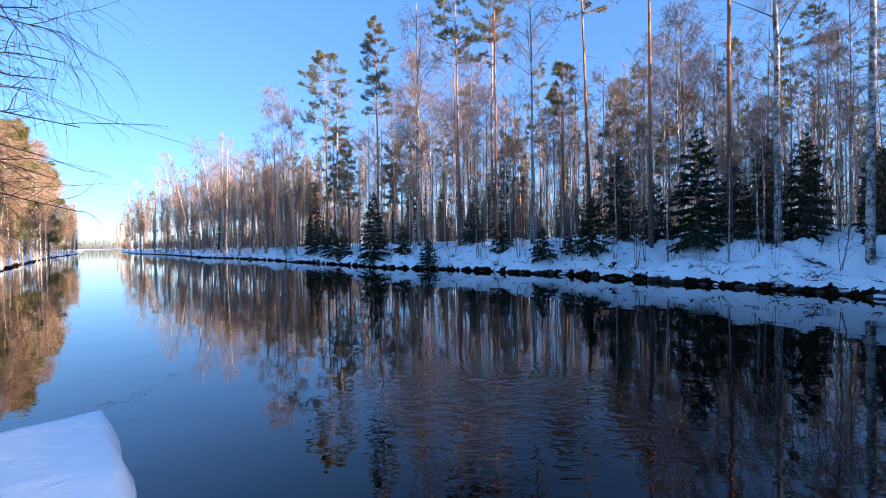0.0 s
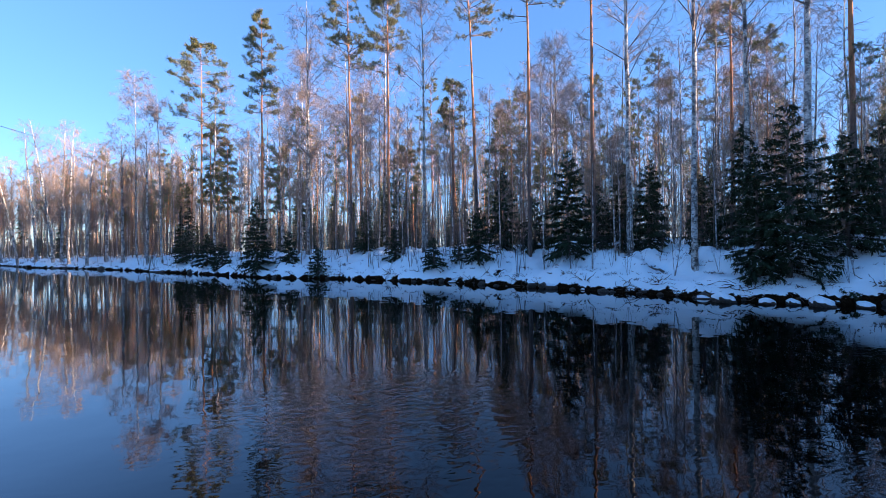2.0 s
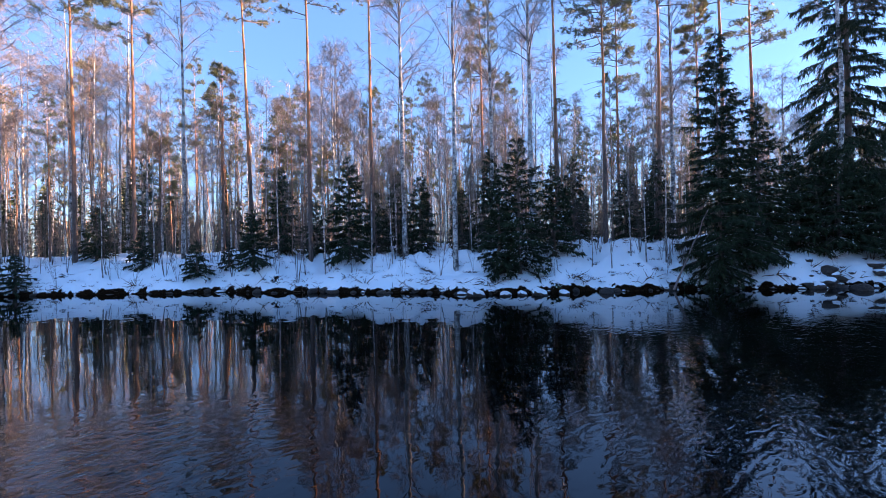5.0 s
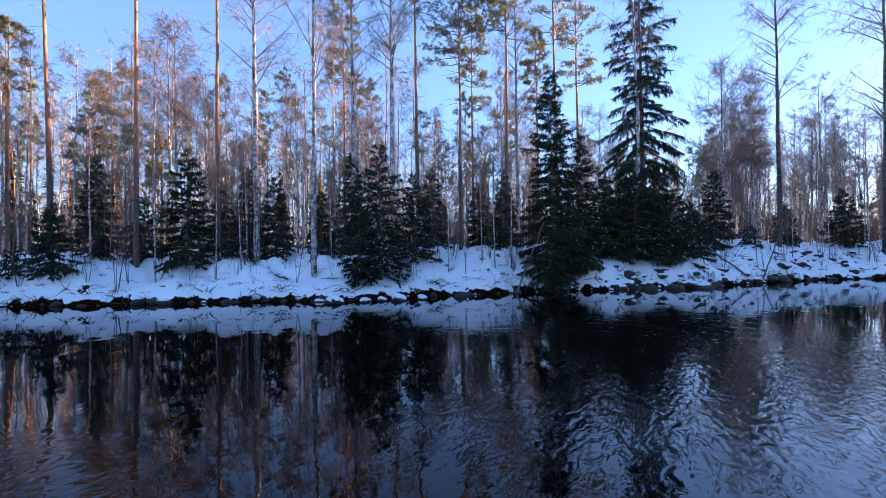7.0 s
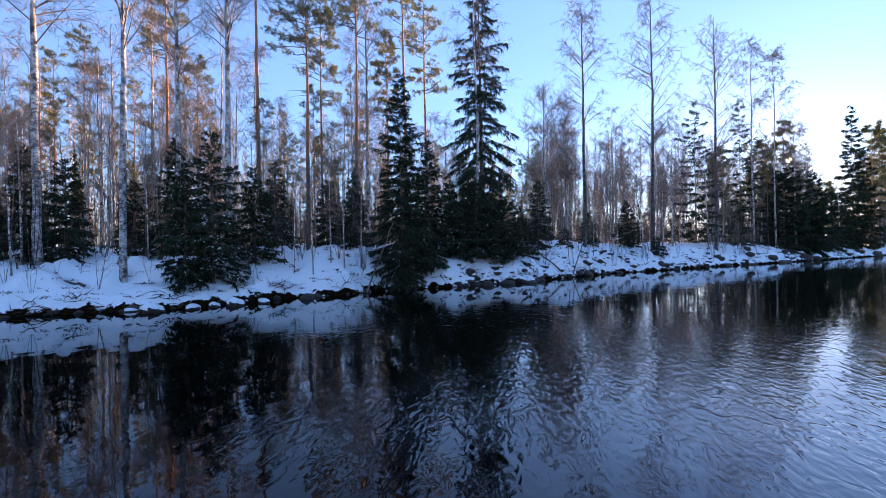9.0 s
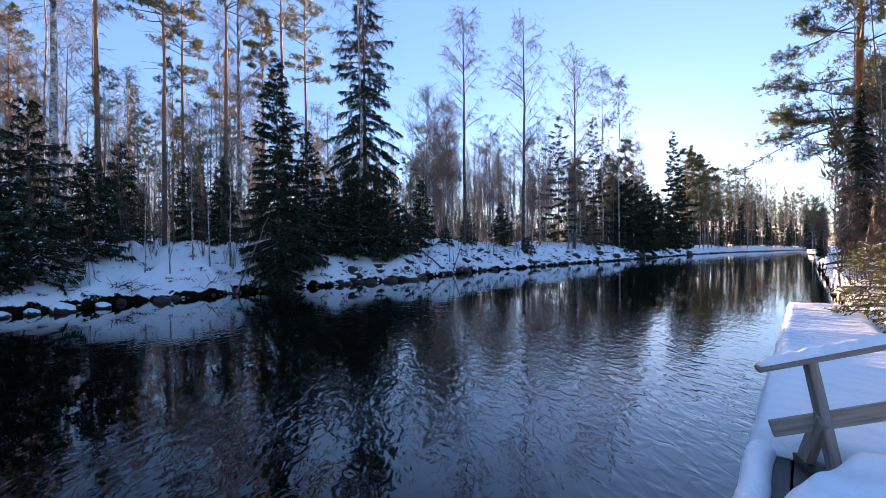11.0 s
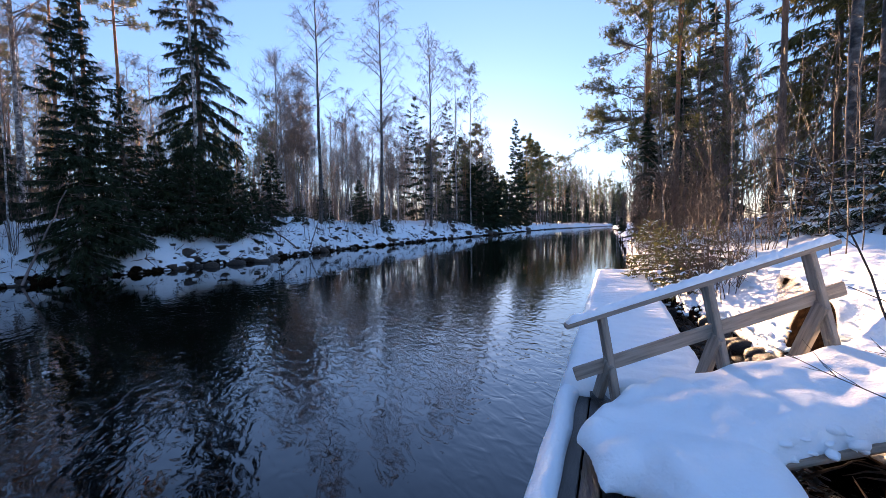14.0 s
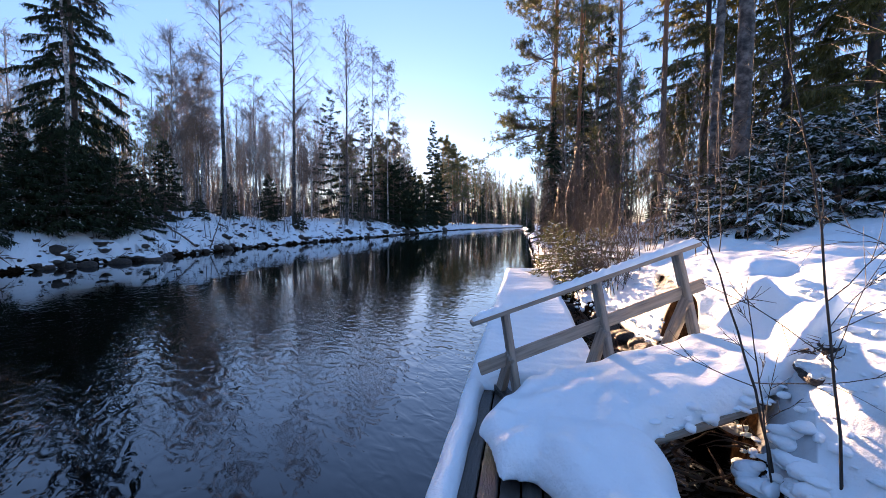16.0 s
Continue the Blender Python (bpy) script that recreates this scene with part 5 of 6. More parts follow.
def gang_point(a, c, dz=0.0):
    p = G0 + gdir * a + gside * c
    p.z = 0.36 + 0.40 * min(1.15, max(0.0, a / glen)) + dz
    return p


gangway = thing("gangway", Matrix(), "short snow-covered plank gangway from dock to bank", "gangway")
for k in range(9):
    c = 0.06 + k * 0.145
    plank("walk_board", gang_point(0.12, c, -0.03), gang_point(1.6, c, -0.03 + 0.003 * (k % 2)), 0.13, 0.045, WOOD, gangway)
for c in (0.12, 1.08):
    plank("bearer", gang_point(0.0, c, -0.12), gang_point(1.5, c, -0.12), 0.1, 0.13, WOOD, gangway)


def gang_snow():
    def fn(a, b):
        c = 0.14 + (1.16 - 0.10 * a) * b
        x0 = 0.10 - 0.58 * soft(c, 0.15, 0.85)
        x = x0 + (2.75 - 0.3 * b - x0) * a
        c += 0.07 * n2(x, c, 0.45, 6)
        x += 0.05 * n2(x, c, 0.4, 16)
        ea = min(1.0, max(0.0, min(a / 0.05, (1 - a) / 0.03)))
        eb = min(1.0, max(0.0, min(b, 1 - b) / 0.13))
        e = math.sqrt(1 - (1 - ea) ** 2) * math.sqrt(1 - (1 - eb) ** 2)
        p = gang_point(x, c)
        h = 0.19 * e + e * (0.07 * n2(x, c, 0.6, 2) + 0.045 * n2(x, c, 0.2, 8))
        gz = ground_z(p.x, p.y)
        hang = soft(b, 0.9, 1.0) * (1 - soft(gz, 0.3, 0.5))
        q = p + gside * (0.05 * hang)
        low = 0.06 * hang * (0.6 + 0.8 * n2(x, 0, 0.2, 31))
        lift = soft(x, 1.2, 2.0) * max(0.0, gz - p.z)
        return (q.x, q.y, p.z + 0.005 + h - low + lift), (q.x, q.y, p.z - low - 0.01 * hang + min(0.0, lift))
    return sheet("gangway_snow", 100, 44, fn, SNOW, "thick soft heap of snow on the gangway")


def inner_snow():
    """The trodden heap on the landward half of the dock beside the gangway."""
    def fn(a, b):
        u = 4.9 + 4.25 * a
        v0 = 0.86 - 0.48 * soft(u, 8.0, 8.95) + 0.10 * n2(u, 0, 0.45, 21)
        v1 = 1.52 + 0.10 * n2(u, 3, 0.45, 22)
        v = v0 + (v1 - v0) * b
        ea = min(1.0, max(0.0, min(a / 0.03, (1 - a) / 0.14)))
        eb = min(1.0, max(0.0, min(b, 1 - b) / 0.30))
        e = math.sqrt(1 - (1 - ea) ** 2) * math.sqrt(1 - (1 - eb) ** 2)
        h = e * (0.22 + 0.10 * soft(u, 7.9, 8.9) + 0.05 * n2(u, v, 0.7, 23) + 0.04 * n2(u, v, 0.2, 24))
        return tuple(dock_point(u, v, 0.292 + h)), tuple(dock_point(u, v, 0.288))
    return sheet("heap_snow", 130, 36, fn, SNOW, "rounded heap of snow on the dock beside the gangway")


def joined_heap(a, b):
    """Melts two overlapping sheets of snow into one soft body."""
    bm = bmesh.new()
    bm.from_mesh(a.data)
    bm.from_mesh(b.data)
    bm.to_mesh(a.data)
    bm.free()
    bpy.data.objects.remove(b)
    r = a.modifiers.new("melt", "REMESH")
    r.mode, r.voxel_size, r.use_smooth_shade = "VOXEL", 0.022, True
    sm = a.modifiers.new("soften", "SMOOTH")
    sm.factor, sm.iterations = 0.5, 14
    tagged(a, "thick soft heap of snow on the gangway and dock", "snow", kind="stuff")


joined_heap(gang_snow(), inner_snow())

RA, RB = Vector((3.40, -2.86, 1.03)), Vector((2.30, -5.08, 1.79))
railing = thing("railing", Matrix(), "weathered grey wooden railing on splayed trestle legs", "railing")
rdir = (RB - RA)
rflat = Vector((rdir.x, rdir.y, 0)).normalized()
rout = Vector((-rflat.y, rflat.x, 0))
if rout.x < 0:
    rout = -rout
rail = plank("handrail", RA, RB, 0.10, 0.045, WOOD, railing)
LA, LB2 = RA + rflat * 0.06 - rout * 0.10 + Vector((0, 0, -0.42)), RB + rflat * 0.01 - rout * 0.08 + Vector((0, 0, -0.42))
plank("lower_board", LA, LB2, 0.035, 0.125, WOOD, railing)
for s_, foot_z in ((0.14, 0.30), (0.53, 0.42), (0.90, 0.68)):
    top = RA + rdir * s_ + Vector((0, 0, -0.02))
    plank("upright", top + rout * 0.02, Vector((top.x, top.y, foot_z)) - rout * 0.30 + rflat * 0.04, 0.115, 0.06, WOOD, railing, up=rflat)
    mid = top.lerp(Vector((top.x, top.y, foot_z)), 0.45)
    plank("brace", mid - rout * 0.16, Vector((top.x, top.y, foot_z - 0.03)) + rout * 0.10 - rflat * 0.02, 0.14, 0.055, WOOD, railing, up=rflat)
for s_, z_ in ((0.14, 0.31), (0.53, 0.41)):
    c = RA + rdir * s_
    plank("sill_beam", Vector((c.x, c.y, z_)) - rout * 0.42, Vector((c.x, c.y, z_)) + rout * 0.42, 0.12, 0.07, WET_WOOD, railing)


def rail_snow():
    def fn(a, b):
        p = RA + rdir * (0.005 + 0.99 * a)
        e = min(1.0, max(0.0, min(a, 1 - a) / 0.02))
        w = (b - 0.5) * 0.115
        h = 0.055 * math.sqrt(max(0.0, 1 - (2 * b - 1) ** 2)) * e * (1 + 0.3 * n2(a * 44, 0, 1, 1) + 0.08 * math.sin(a * 150))
        q = p + rout * w
        return (q.x, q.y, q.z + 0.026 + h), (q.x, q.y, q.z + 0.0245)
    sheet("rail_snow", 160, 9, fn, SNOW, "thin scalloped line of snow on the handrail")


rail_snow()


# ---- overhead cable ----
def cable(a, b, sag):
    cu = bpy.data.curves.new("overhead_cable", "CURVE")
    cu.dimensions, cu.bevel_depth = "3D", 0.035
    s = cu.splines.new("POLY")
    s.points.add(30)
    for k in range(31):
        f = k / 30
        p = Vector(a).lerp(Vector(b), f)
        s.points[k].co = (p.x, p.y, p.z - sag * 4 * f * (1 - f), 1)
    cu.materials.append(CABLE)
    tagged(new("overhead_cable", cu), "thin dark cable slung across the river", "cable")


cable(polar(55, 62, 2 + 62 * math.tan(radians(17.2))), polar(29.0, 92, 2 + 92 * math.tan(radians(11.3))), 0.5)


# ---- rocks and dead wood along the water's edge ----
def rock_mesh(seed, snow, fine=2):
    """A lumpy boulder; its top carries a snow cap as a second mesh."""
    g = random.Random(seed)
    bm = bmesh.new()
    bmesh.ops.create_icosphere(bm, subdivisions=fine, radius=1.0)
    sx, sy, sz = g.uniform(0.8, 1.3), g.uniform(0.7, 1.1), g.uniform(0.45, 0.7)
    for v in bm.verts:
        p = v.co.copy()
        k = 1 + 0.28 * noise.noise(p * 1.3 + Vector((seed, 0, 0))) + 0.10 * noise.noise(p * 3.5 + Vector((0, seed, 0)))
        v.co = Vector((p.x * sx, p.y * sy, p.z * sz)) * k
    cap = None
    if snow:
        cap = bm.copy()
        bm.normal_update()
        cap.normal_update()
        bmesh.ops.delete(cap, geom=[v for v in cap.verts if v.normal.z < 0.3], context="VERTS")
        for v in cap.verts:
            if v.is_boundary:
                v.co = v.co - v.normal * 0.05
            else:
                v.co = v.co + v.normal * 0.04 + Vector((0, 0, 0.10 + 0.05 * noise.noise(v.co * 2)))
    me = bpy.data.meshes.new("boulder")
    bm.to_mesh(me)
    bm.free()
    me.materials.append(ROCK)
    me.polygons.foreach_set("use_smooth", [True] * len(me.polygons))
    mc = None
    if cap:
        mc = bpy.data.meshes.new("snow_cap")
        cap.to_mesh(mc)
        cap.free()
        mc.materials.append(SNOW)
        mc.polygons.foreach_set("use_smooth", [True] * len(mc.polygons))
    return me, mc


ROCKS = [rock_mesh(k, k % 3 == 0) for k in range(9)] + [rock_mesh(20 + k, True, 4) for k in range(3)] + [rock_mesh(30 + k, True, 3) for k in range(4)]


def boulder(x, y, z, size, k, turn):
    me, mc = ROCKS[k]
    t = thing("boulder", Matrix.Translation((x, y, z)) @ Matrix.Rotation(turn, 4, "Z") @ Matrix.Scale(size, 4), "dark wet boulder capped with snow" if mc else "dark wet boulder at the water's edge", "boulder", "shore boulders")
    child("stone", me, t)
    if mc:
        child("snow_cap", mc, t)


g = random.Random(41)


def waterline(az):
    """Where the uneven bank really meets the water."""
    D = float(shore(az))
    r = np.arange(D - 1.2, D + 1.2, 0.06)
    h = land(np.full(len(r), az), r)
    return float(r[int(np.argmax(h > 0.02))])


for k in range(160):
    az = g.uniform(-112, 34)
    if k > 80:
        az = g.uniform(-100, -10)
    D = waterline(az)
    d = D + g.uniform(-0.22, 0.30)
    p = polar(az, d)
    size = (0.09 + 0.24 * g.random() ** 2.5) * max(1.0, D / 36)
    boulder(p[0], p[1], g.uniform(-0.06, 0.10), size, g.randrange(9), g.uniform(0, 6.28))
for az, d, size in ((-47.2, 18.9, 0.42), (-55.4, 19.2, 0.40), (-51.0, 19.0, 0.3), (-53.2, 19.2, 0.24), (-58.5, 19.6, 0.3), (-63.5, 20.4, 0.36), (-87, 25.3, 0.4), (-89.5, 26.3, 0.5), (-92.5, 27.4, 0.45)):
    p = polar(az, d)
    boulder(p[0], p[1], 0.02, size, 9 + g.randrange(3) if az > -60 else g.randrange(9), g.uniform(0, 6.28))


# stones and snowy tussocks strewn over the steep stretch, too many to count
def strewn(n):
    bare, white = Builder(), Builder()
    for k in range(n):
        az = g.uniform(-127, -82)
        D_ = waterline(az)
        rise = g.random() ** 2.4
        p = polar(az, D_ + (3.4 * D_ / 34) * rise)
        size = (0.10 + 0.34 * g.random() ** 2.2) * (1 - 0.4 * rise) * max(1.0, D_ / 36)
        m = Matrix.Translation((p[0], p[1], ground_z(p[0], p[1]) - g.uniform(0.0, 0.1))) @ Matrix.Rotation(g.uniform(0, 6.28), 4, "Z") @ Matrix.Scale(size, 4)
        for bd, me in zip((bare, white), ROCKS[g.randrange(9) if g.random() < 0.6 else 12 + g.randrange(4)]):
            if me is not None:
                bd.v.append(np.array([tuple(m @ v.co) for v in me.vertices]))
                bd.f += [[i + bd.n for i in q.vertices] for q in me.polygons]
                bd.n += len(me.vertices)
    t = thing("shore_stones", Matrix(), "dark stones and snowy lumps strewn over the bank", "stones", kind="stuff")
    tagged(child("stones", bare.mesh("stones", ROCK), t), kind="stuff")
    tagged(child("snow_caps", white.mesh("snow_caps", SNOW), t), kind="stuff")


strewn(230)


def root_mesh(seed):
    """A tangle of dead roots and stubs as they stick out of an undercut bank."""
    global RNG
    RNG = np.random.default_rng(seed)
    b = Builder()
    for k in range(10):
        o = radial(1)[0]
        p = curve_path(o * RNG.uniform(0, 0.3), unit(o + np.array([0, 0, RNG.uniform(-0.2, 0.7)])), RNG.uniform(0.3, 0.8), 6, RNG.uniform(-1.0, 0.3), 0.2)
        b.tubes([p], [np.linspace(RNG.uniform(0.012, 0.03), 0.004, 6)], 6)
    return b.mesh("root_tangle", ROOT)


ROOTS = [root_mesh(700 + k) for k in range(5)]
for k in range(150):
    az = g.uniform(-106, 22) if k < 80 else g.uniform(-125, -82)
    d = waterline(az) + (g.uniform(0.05, 0.5) if k < 80 else g.uniform(0.1, 3.4))
    p = polar(az, d)
    ob = new("root_tangle", ROOTS[k % 5])
    s = g.uniform(0.5, 1.0)
    ob.matrix_world = Matrix.Translation((p[0], p[1], max(0.05, ground_z(p[0], p[1]) - 0.08))) @ Matrix.Rotation(g.uniform(0, 6.28), 4, "Z") @ Matrix.Scale(s, 4)
    tagged(ob, "dark dead roots sticking out of the snowy bank", "roots", kind="stuff")

# thin stems and low brush on the bank
STEMS = [shrub_meshes(720 + k, 2.2 + 0.5 * k, 3 + k % 3, 0.3, 6, DARK_TWIG, 0.012, 3)[0] for k in range(6)]
for k in range(260):
    az = g.uniform(-126, 30)
    d = float(shore(az)) + g.uniform(0.4, 4.5)
    s = g.uniform(0.4, 1.15)
    t = thing("bare_sapling", stand(az, d, 0.0, g.uniform(0, 360), s), "thin bare sapling stems rising from snow", "sapling", "bank saplings")
    child("stem_clump", STEMS[k % 6], t)


def bank_heather():
    """Tufts of dark heather and dead grass that poke through the snow."""
    global RNG
    RNG = np.random.default_rng(64)
    bd = Builder()
    for _ in range(620):
        az = RNG.uniform(-126, 34)
        D_ = float(shore(az))
        p = polar(az, D_ + 0.35 + 4.2 * RNG.uniform() ** 1.4 * max(1.0, D_ / 34))
        n = int(RNG.integers(10, 26))
        size = RNG.uniform(0.06, 0.17) * max(1.0, D_ / 36)
        c = np.array([p[0], p[1], ground_z(p[0], p[1]) - 0.02]) + RNG.normal(size=(n, 3)) * np.array([size, size, 0.0]) * RNG.uniform(0.5, 1.1)
        d = unit(radial(n) * 0.9 + np.array([0, 0, 0.8]) + RNG.normal(size=(n, 3)) * 0.2)
        bd.blades(c, c + d * size * RNG.uniform(0.5, 1.4, (n, 1)), np.full(n, 0.028 * max(1.0, D_ / 30)))
    tagged(new("heather_tufts", bd.mesh("heather_tufts", DARK_TWIG, False)), "dark heather and dead grass poking through the snow", "heather", kind="stuff")


bank_heather()
WHIPS = [birch_meshes(740 + k, 6.5, 0.028, 0.4, 0.7, 12, 5, 5, (0.02 * (k - 1), 0.02), 0.2) for k in range(3)]
for az, back, s in ((-27.6, 1.2, 1.0), (-4.5, 1.0, 0.9), (-33.5, 1.0, 0.8), (-22.0, 3.0, 1.1), (-36.2, 1.6, 0.9), (-12.0, 2.0, 0.9), (4.0, 2.0, 1.0), (11.0, 3, 1.0), (-62.0, 1.2, 0.7), (-64.3, 0.8, 0.7), (-66.5, 1.6, 0.8), (-68.2, 1.2, 0.9), (-70.3, 1.6, 1.1), (-100.5, 2, 0.8), (-103.4, 2, 0.9), (-106.2, 2, 1.0), (-16.6, 3, 1.2), (-9.0, 2.4, 1.1), (1.4, 3.4, 1.2), (-46.8, 4, 0.9), (-43.2, 4, 1.0)):
    tree("birch_sapling", WHIPS[g.randrange(3)], stand(az, float(shore(az)) + back, 0, g.uniform(0, 360), s), "thin pale birch sapling on the snowy bank", "sapling", "bank saplings", ("trunk", "crown"))


# fallen stick and leaning dead stem by the big spruce
def log(a, b, r, label):
    ob_b = Builder()
    p = np.linspace(np.array(a, float), np.array(b, float), 8)
    p[1:-1] += RNG.normal(size=(6, 3)) * 0.03
    ob_b.tubes([p], [np.linspace(r, r * 0.4, 8)], 6)
    tagged(new("fallen_branch", ob_b.mesh("fallen_branch", LIMB)), label, "branch", "fallen branches")


log(polar(-71.0, 21.9, 0.05), polar(-74.6, 22.6, 3.6), 0.05, "dead leaning stem propped over the bank")
log(polar(-96.5, 32.0, 0.5), polar(-92.5, 30.5, 2.5), 0.06, "fallen dead branch lying on the snow")
log(polar(-41.5, 22.2, 0.9), polar(-39.6, 22.4, 1.15), 0.07, "short dark fallen branch in the snow")
log(polar(-98, 33, 0.3), polar(-99.5, 35, 3.0), 0.05, "dead leaning stem propped over the bank")


# ---- left foreground: bare birch boughs that hang into view ----
def hanging_tree():
    global RNG
    RNG = np.random.default_rng(810)
    lb, cb, tb = Builder(), Builder(), Builder()
    base = polar(65, 10.4)
    base[2] = ground_z(base[0], base[1]) - 0.2
    tp = np.array([base, base + (0.05, 0.05, 2.0), base + (0.15, 0.1, 4.0), base + (0.2, 0.1, 7.0)])
    tb.tubes([tp], [np.array([0.09, 0.08, 0.06, 0.02])], 8)
    ends = ((40.0, 4.9, 8.5), (37.6, 4.6, 3.6), (36.9, 4.2, 11.4), (41.5, 4.3, 1.0), (43.5, 4.0, -2.5), (38.2, 4.4, 19.5), (41.0, 4.0, 22.5), (43.0, 3.9, 16.0), (44.5, 4.0, 26.0), (42.5, 4.2, 28.5), (44.5, 4.1, 5.0), (45.0, 4.0, -5.0), (40.2, 4.3, 14.2), (42.5, 4.0, 7.0), (44.0, 3.8, 1.8), (39.0, 4.6, 6.5), (45.5, 3.8, -8.0), (43.0, 4.3, 11.0), (37.9, 4.3, 17.0), (39.6, 4.2, 21.0), (41.8, 4.2, 18.5), (40.6, 4.2, 25.5), (38.8, 4.5, 15.4), (43.6, 4.1, 23.0), (42.0, 4.1, 4.0))
    for az, d, el in ends:
        tip = polar(az, d, 2.0 + d * math.tan(radians(el)))
        z0 = min(6.6, max(1.2, tip[2] * 0.9 + 0.5))
        start = base + np.array([0.1, 0.1, z0 - base[2]])
        K = 16
        s = np.linspace(0, 1, K)[:, None]
        walk_off = np.cumsum(RNG.normal(size=(K, 3)), 0)
        walk_off = (walk_off - walk_off[-1] * s) * 0.035
        p = start + (tip - start) * s + np.array([0, 0, 0.55]) * np.sin(np.pi * s) + walk_off
        lb.tubes([p], [np.linspace(0.03, 0.003, K)], 5)
        n = 24
        ff = RNG.uniform(0.5, 1, n)
        c = at_height(p, ff)
        sub = np.array([curve_path(c[i], unit(unit(p[-1] - p[-5]) + RNG.normal(size=3) * 0.5), RNG.uniform(0.25, 0.8), 7, RNG.uniform(-0.9, 0.3), 0.14) for i in range(n)])
        cb.tubes(sub, np.tile(np.linspace(0.0034, 0.0011, 7), (n, 1)), 3)
        if el > 9:
            m = n * 3
            S = np.repeat(sub, 3, 0)
            b = S[:, 2] + (S[:, -1] - S[:, 2]) * RNG.uniform(0, 1, (m, 1))
            fine = np.array([curve_path(b[i], unit(unit(S[i, -1] - S[i, 2]) * 0.5 + RNG.normal(size=3) * 0.6 + np.array([0.1, 0.1, -0.3])), RNG.uniform(0.12, 0.4), 5, -0.7, 0.16) for i in range(m)])
            cb.tubes(fine, np.tile(np.linspace(0.0016, 0.0008, 5), (m, 1)), 3)
    t = thing("birch_tree", Matrix(), "overhanging birch with bare drooping dark twigs", "birch")
    child("trunk", tb.mesh("trunk", BIRCH_BARK), t)
    child("crown", crown_mesh("crown", lb, DARK_TWIG, cb, DARK_TWIG), t)


hanging_tree()


# ---- right foreground: saplings, stumps, roots under the gangway ----
def sapling(az, d, h, seed, label, lean=(0.0, 0.0), branches=14, r=0.014, spread=0.9, mt=None, droop=0.1):
    global RNG
    RNG = np.random.default_rng(seed)
    lb, cb, tb = Builder(), Builder(), Builder()
    t = trunk_path(h, 12, lean, 0.05)
    tb.tubes([np.concatenate([[t[0] - (0, 0, 0.2)], t])], [np.concatenate([[r * 1.2], np.linspace(r, 0.003, 12)])], 6)
    s = np.sort(RNG.uniform(0.18, 0.97, branches))
    c, o = at_height(t, s), radial(branches)
    for k in range(branches):
        L = spread * (1.1 - s[k]) * RNG.uniform(0.6, 1.3) + 0.12
        p = curve_path(c[k], unit(o[k] + np.array([0, 0, RNG.uniform(0.3, 1.1)])), L, 6, RNG.uniform(-0.2, 0.4) - droop, 0.08)
        lb.tubes([p], [np.linspace(r * 0.38, 0.002, 6)], 4)
        n = 5
        f = RNG.uniform(0.3, 1, n)
        b = at_height(p, f)
        sub = np.array([curve_path(b[i], unit(unit(p[-1] - p[0]) + RNG.normal(size=3) * 0.45), RNG.uniform(0.1, 0.35) * L + 0.05, 4, 0.1, 0.08) for i in range(n)])
        cb.tubes(sub, np.tile(np.linspace(0.0025, 0.0012, 4), (n, 1)), 3)
    th = thing("bare_sapling", stand(az, d), label, "sapling", "right bank saplings")
    child("trunk", tb.mesh("trunk", mt or DARK_TWIG), th)
    child("crown", crown_mesh("crown", lb, mt or DARK_TWIG, cb, mt or DARK_TWIG), th)


LSAP = "thin dark bare sapling standing in the snow"
sapling(-166.4, 3.5, 3.2, 820, LSAP, (0.15, 0.04), 16, 0.009, 0.75)
sapling(-161.8, 3.75, 2.1, 821, LSAP, (0.28, 0.10), 8, 0.010, 0.6)
sapling(-161.7, 3.7, 1.25, 822, LSAP, (0.13, 0.04), 5, 0.007, 0.35)
sapling(-172.5, 4.6, 2.0, 823, LSAP, (0.05, 0.0), 10, 0.010, 0.9)
sapling(-174.0, 5.5, 4.5, 824, "slim pale sapling with sunlit branches", (0.02, 0.02), 16, 0.012, 1.3, SHRUB)
sapling(-172.0, 7.0, 6.5, 825, "slim pale sapling with sunlit branches", (-0.03, 0.02), 18, 0.015, 1.6, SHRUB)
sapling(-176.0, 6.5, 5.0, 826, "slim pale sapling with sunlit branches", (-0.09, 0.02), 18, 0.013, 1.8, SHRUB)
for k, (a_, d_, h_) in enumerate(((-156.2, 8.6, 3.2), (-157.2, 8.3, 3.6), (-158.4, 8.8, 3.0), (-153.0, 9.5, 4.2), (-150.6, 9.0, 3.6), (-163.4, 9.2, 4.2), (-148.0, 9.6, 3.2), (-161.0, 9.8, 4.5))):
    sapling(a_, d_, h_, 830 + k, "slim pale sapling with sunlit branches", (0.02 * (k % 3 - 1), 0.02), 10, 0.009, 0.7, SHRUB)


for az, dd, size in ((-165.2, 4.35, 0.15), (-166.6, 4.5, 0.10),  (-173.0, 3.7, 0.13), (-155.8, 6.6, 0.09), (-163.9, 3.6, 0.12)):
    p = polar(az, dd)
    boulder(p[0], p[1], ground_z(p[0], p[1]) - 0.05, size, 9 + g.randrange(3), g.uniform(0, 6.28))
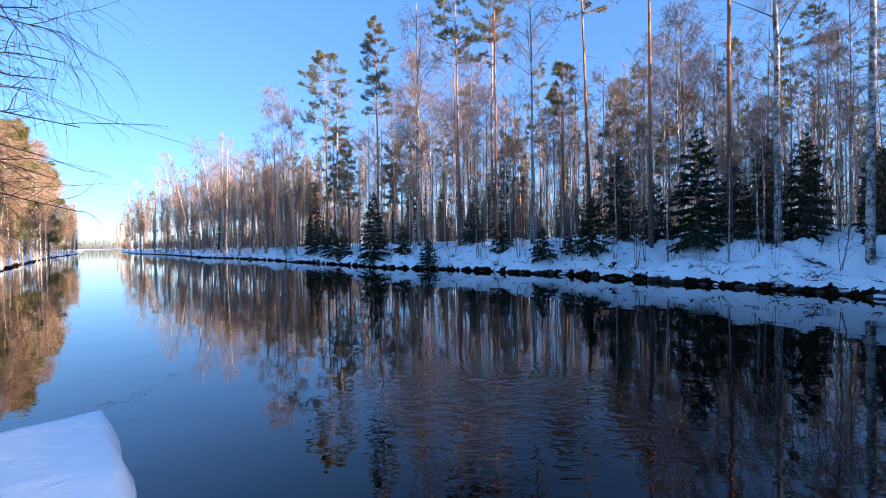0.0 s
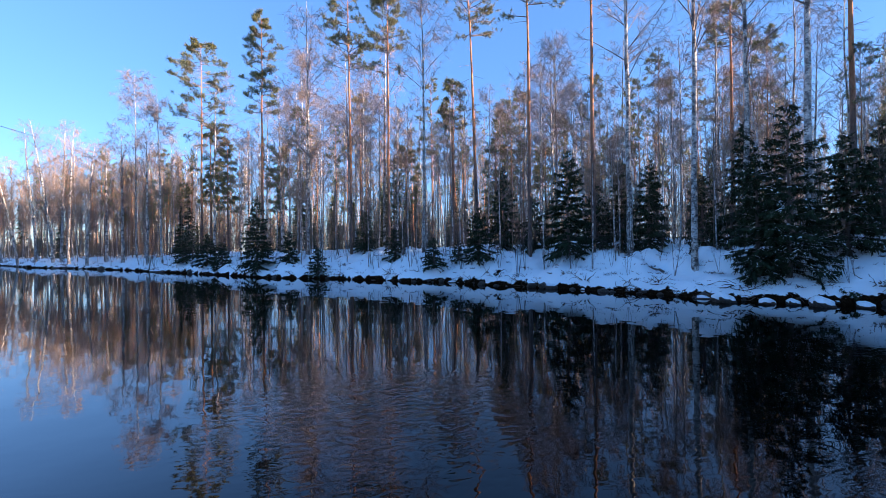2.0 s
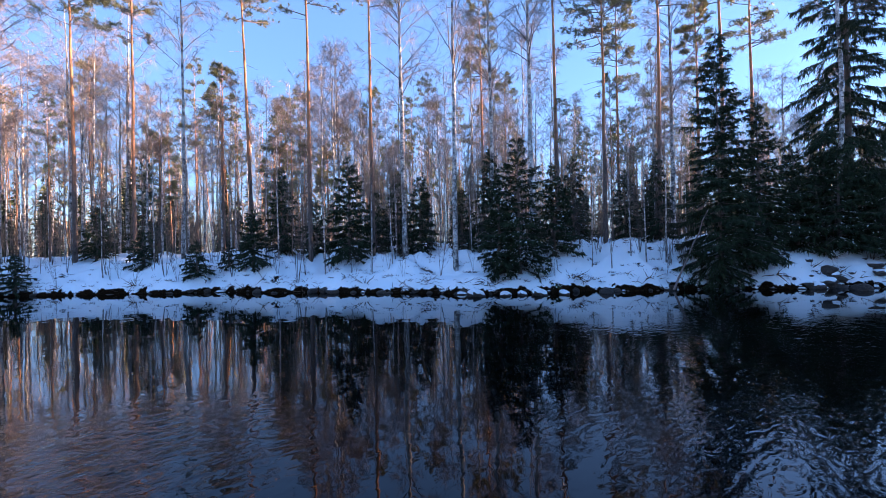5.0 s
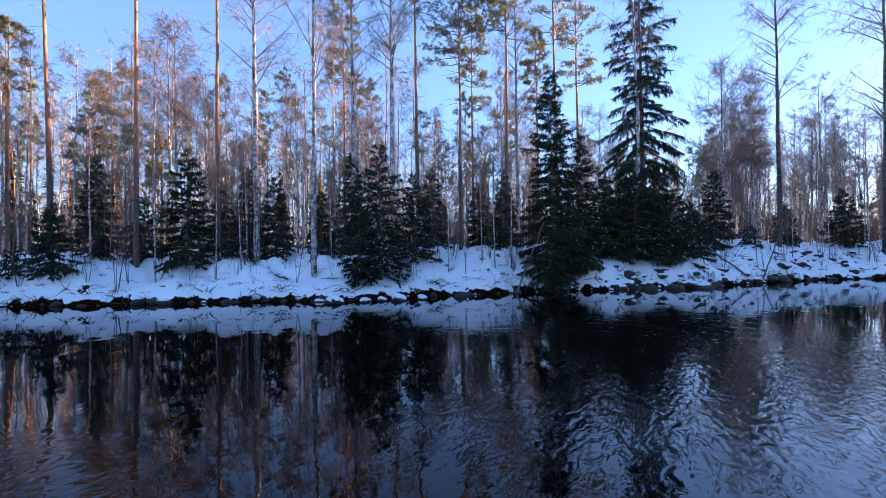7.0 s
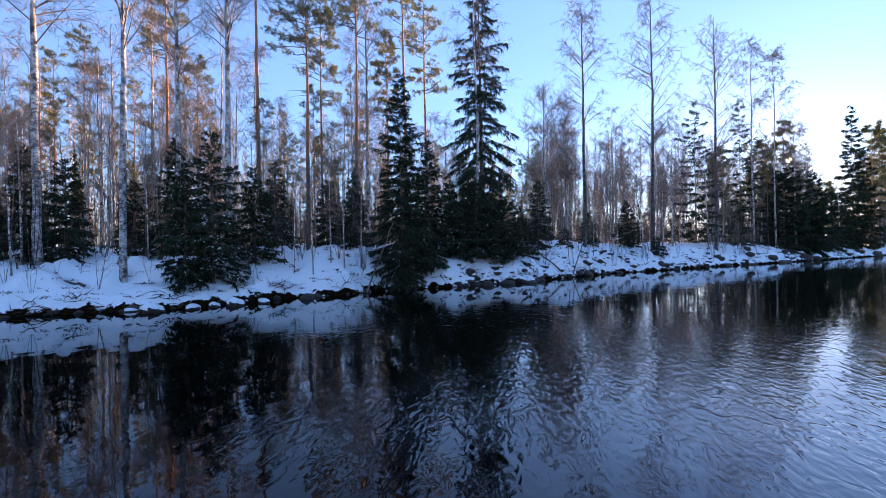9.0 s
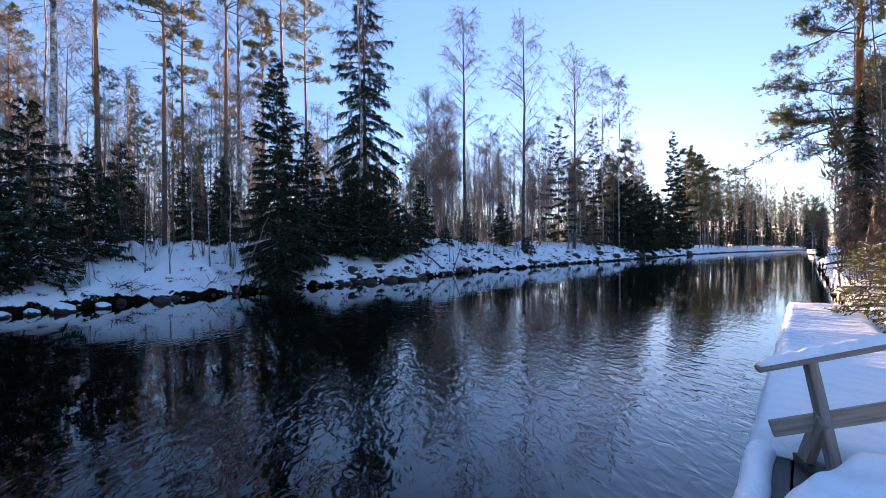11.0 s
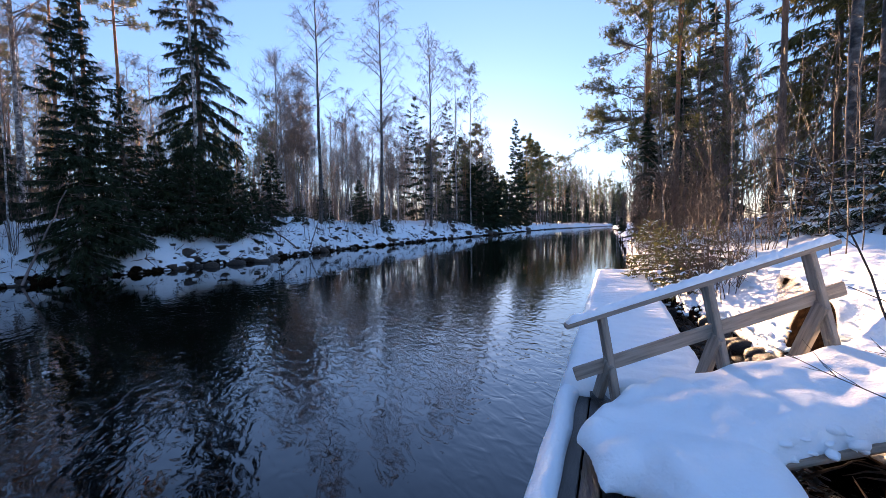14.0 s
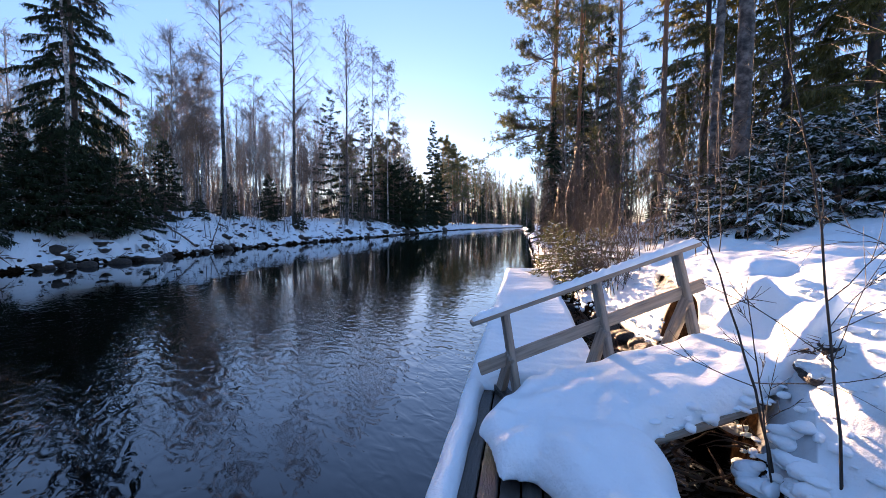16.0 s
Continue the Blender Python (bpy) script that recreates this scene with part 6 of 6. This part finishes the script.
for k, (a_, d_, s_) in enumerate(((-160.3, 4.45, 0.8), (-158.0, 4.1, 0.8), (-155.5, 4.0, 0.8), (-161.3, 4.2, 0.7), (-152.0, 4.4, 0.8), (-149.6, 5.3, 0.8), (-147.2, 6.6, 0.8))):
    p = polar(a_, d_)
    ob = new("root_tangle", ROOTS[k % 5])
    ob.matrix_world = Matrix.Translation((p[0], p[1], max(0.05, ground_z(p[0], p[1]) - 0.15))) @ Matrix.Rotation(k * 1.3, 4, "Z") @ Matrix.Scale(s_ * 0.7, 4)
    tagged(ob, "rusty brown roots and dead leaves under the bank", "roots", kind="stuff")


# clods of snow down the side of the pit and kicked loose over the slope
def snow_clods():
    global RNG
    RNG = np.random.default_rng(61)
    bd = Builder()
    lumps = [rock_mesh(50 + k, False, 2)[0] for k in range(6)]
    shapes = [(np.array([tuple(v.co) for v in me.vertices]), [list(q.vertices) for q in me.polygons]) for me in lumps]
    spots_ = [(RNG.uniform(-165.0, -159.0), RNG.uniform(-0.02, 0.8), 0.02 + 0.075 * RNG.uniform() ** 2) for _ in range(95)]
    spots_ += [(RNG.uniform(-157, -142), RNG.uniform(0.1, 0.9), 0.02 + 0.06 * RNG.uniform() ** 2) for _ in range(120)]
    spots_ += [(RNG.uniform(-178, -164), RNG.uniform(0.25, 2.6), 0.015 + 0.05 * RNG.uniform() ** 2) for _ in range(150)]
    spots_ += [(RNG.uniform(-160, -150), RNG.uniform(0.3, 2.2), 0.015 + 0.04 * RNG.uniform() ** 2) for _ in range(60)]
    places = [(polar(az, float(shore(az)) + back), size, None) for az, back, size in spots_]
    # crumbs that slid off the gangway's snow
    for _ in range(70):
        q0 = gang_point(RNG.uniform(-0.3, 1.9), 1.24 + RNG.normal() * 0.05, RNG.uniform(-0.02, 0.12))
        places.append((np.array(q0), RNG.uniform(0.02, 0.055), q0.z))
    for p, size, z_ in places:
        v, f = shapes[int(RNG.integers(0, 6))]
        t = RNG.uniform(0, 6.28)
        c, sn = math.cos(t), math.sin(t)
        q = v @ np.array([[c, sn, 0], [-sn, c, 0], [0, 0, 1.0]]) * size * np.array([1.2, 1.0, 0.8]) * RNG.uniform(0.7, 1.4, 3)
        bd.v.append(q + np.array([p[0], p[1], max(0.02, ground_z(p[0], p[1]) + 0.1 * size) if z_ is None else z_]))
        bd.f += [[i + bd.n for i in poly] for poly in f]
        bd.n += len(v)
    tagged(new("snow_clods", bd.mesh("snow_clods", SNOW)), "loose clods of snow scattered down the bank", "snow", kind="stuff")


snow_clods()

for az, dd, size in ((-166.4, 3.32, 0.16), (-168.0, 3.3, 0.22), (-169.8, 3.25, 0.18), (-164.6, 3.35, 0.10)):
    p = polar(az, dd)
    boulder(p[0], p[1], ground_z(p[0], p[1]) - 0.02, size, 1 + g.randrange(2), g.uniform(0, 6.28))


# dead spruce twigs over the hollow beside the sapling
for k, (a_, d_, z_) in enumerate(((-165.6, 4.35, 0.16), (-166.3, 4.45, 0.12), (-165.0, 4.4, 0.2))):
    p = polar(a_, d_)
    ob = new("dead_bough", ROOTS[k])
    ob.matrix_world = Matrix.Translation((p[0], p[1], ground_z(p[0], p[1]) + z_ - 0.1)) @ Matrix.Rotation(k * 2.1, 4, "Z") @ Matrix.Scale(0.26, 4)
    tagged(ob, "dead brown spruce twigs over a hollow in the snow", "branch", kind="stuff")


# rusty roots, dead leaves and stones in the trench between dock and bank
for k in range(34):
    az = -141.0 - 11.5 * (k + g.random()) / 34
    p = polar(az, float(shore(az)) + g.uniform(-0.15, 0.22))
    ob = new("root_tangle", ROOTS[k % 5])
    ob.matrix_world = Matrix.Translation((p[0], p[1], max(0.04, ground_z(p[0], p[1]) * 0.5))) @ Matrix.Rotation(g.uniform(0, 6.28), 4, "Z") @ Matrix.Scale(g.uniform(0.45, 0.8), 4)
    tagged(ob, "rusty brown roots and dead leaves under the bank", "roots", kind="stuff")
for k in range(14):
    az = g.uniform(-152, -141)
    p = polar(az, float(shore(az)) - g.uniform(0.0, 0.35))
    boulder(p[0], p[1], g.uniform(-0.02, 0.08), g.uniform(0.10, 0.22), (1, 2, 4, 5)[g.randrange(4)], g.uniform(0, 6.28))
for k in range(16):
    az = -146.2 - 6.6 * (k + g.random()) / 16
    p = polar(az, float(shore(az)) + g.uniform(0.0, 0.22))
    boulder(p[0], p[1], 0.10 + g.uniform(0.0, 0.3), g.uniform(0.14, 0.24), (1, 2, 4, 5)[g.randrange(4)], g.uniform(0, 6.28))
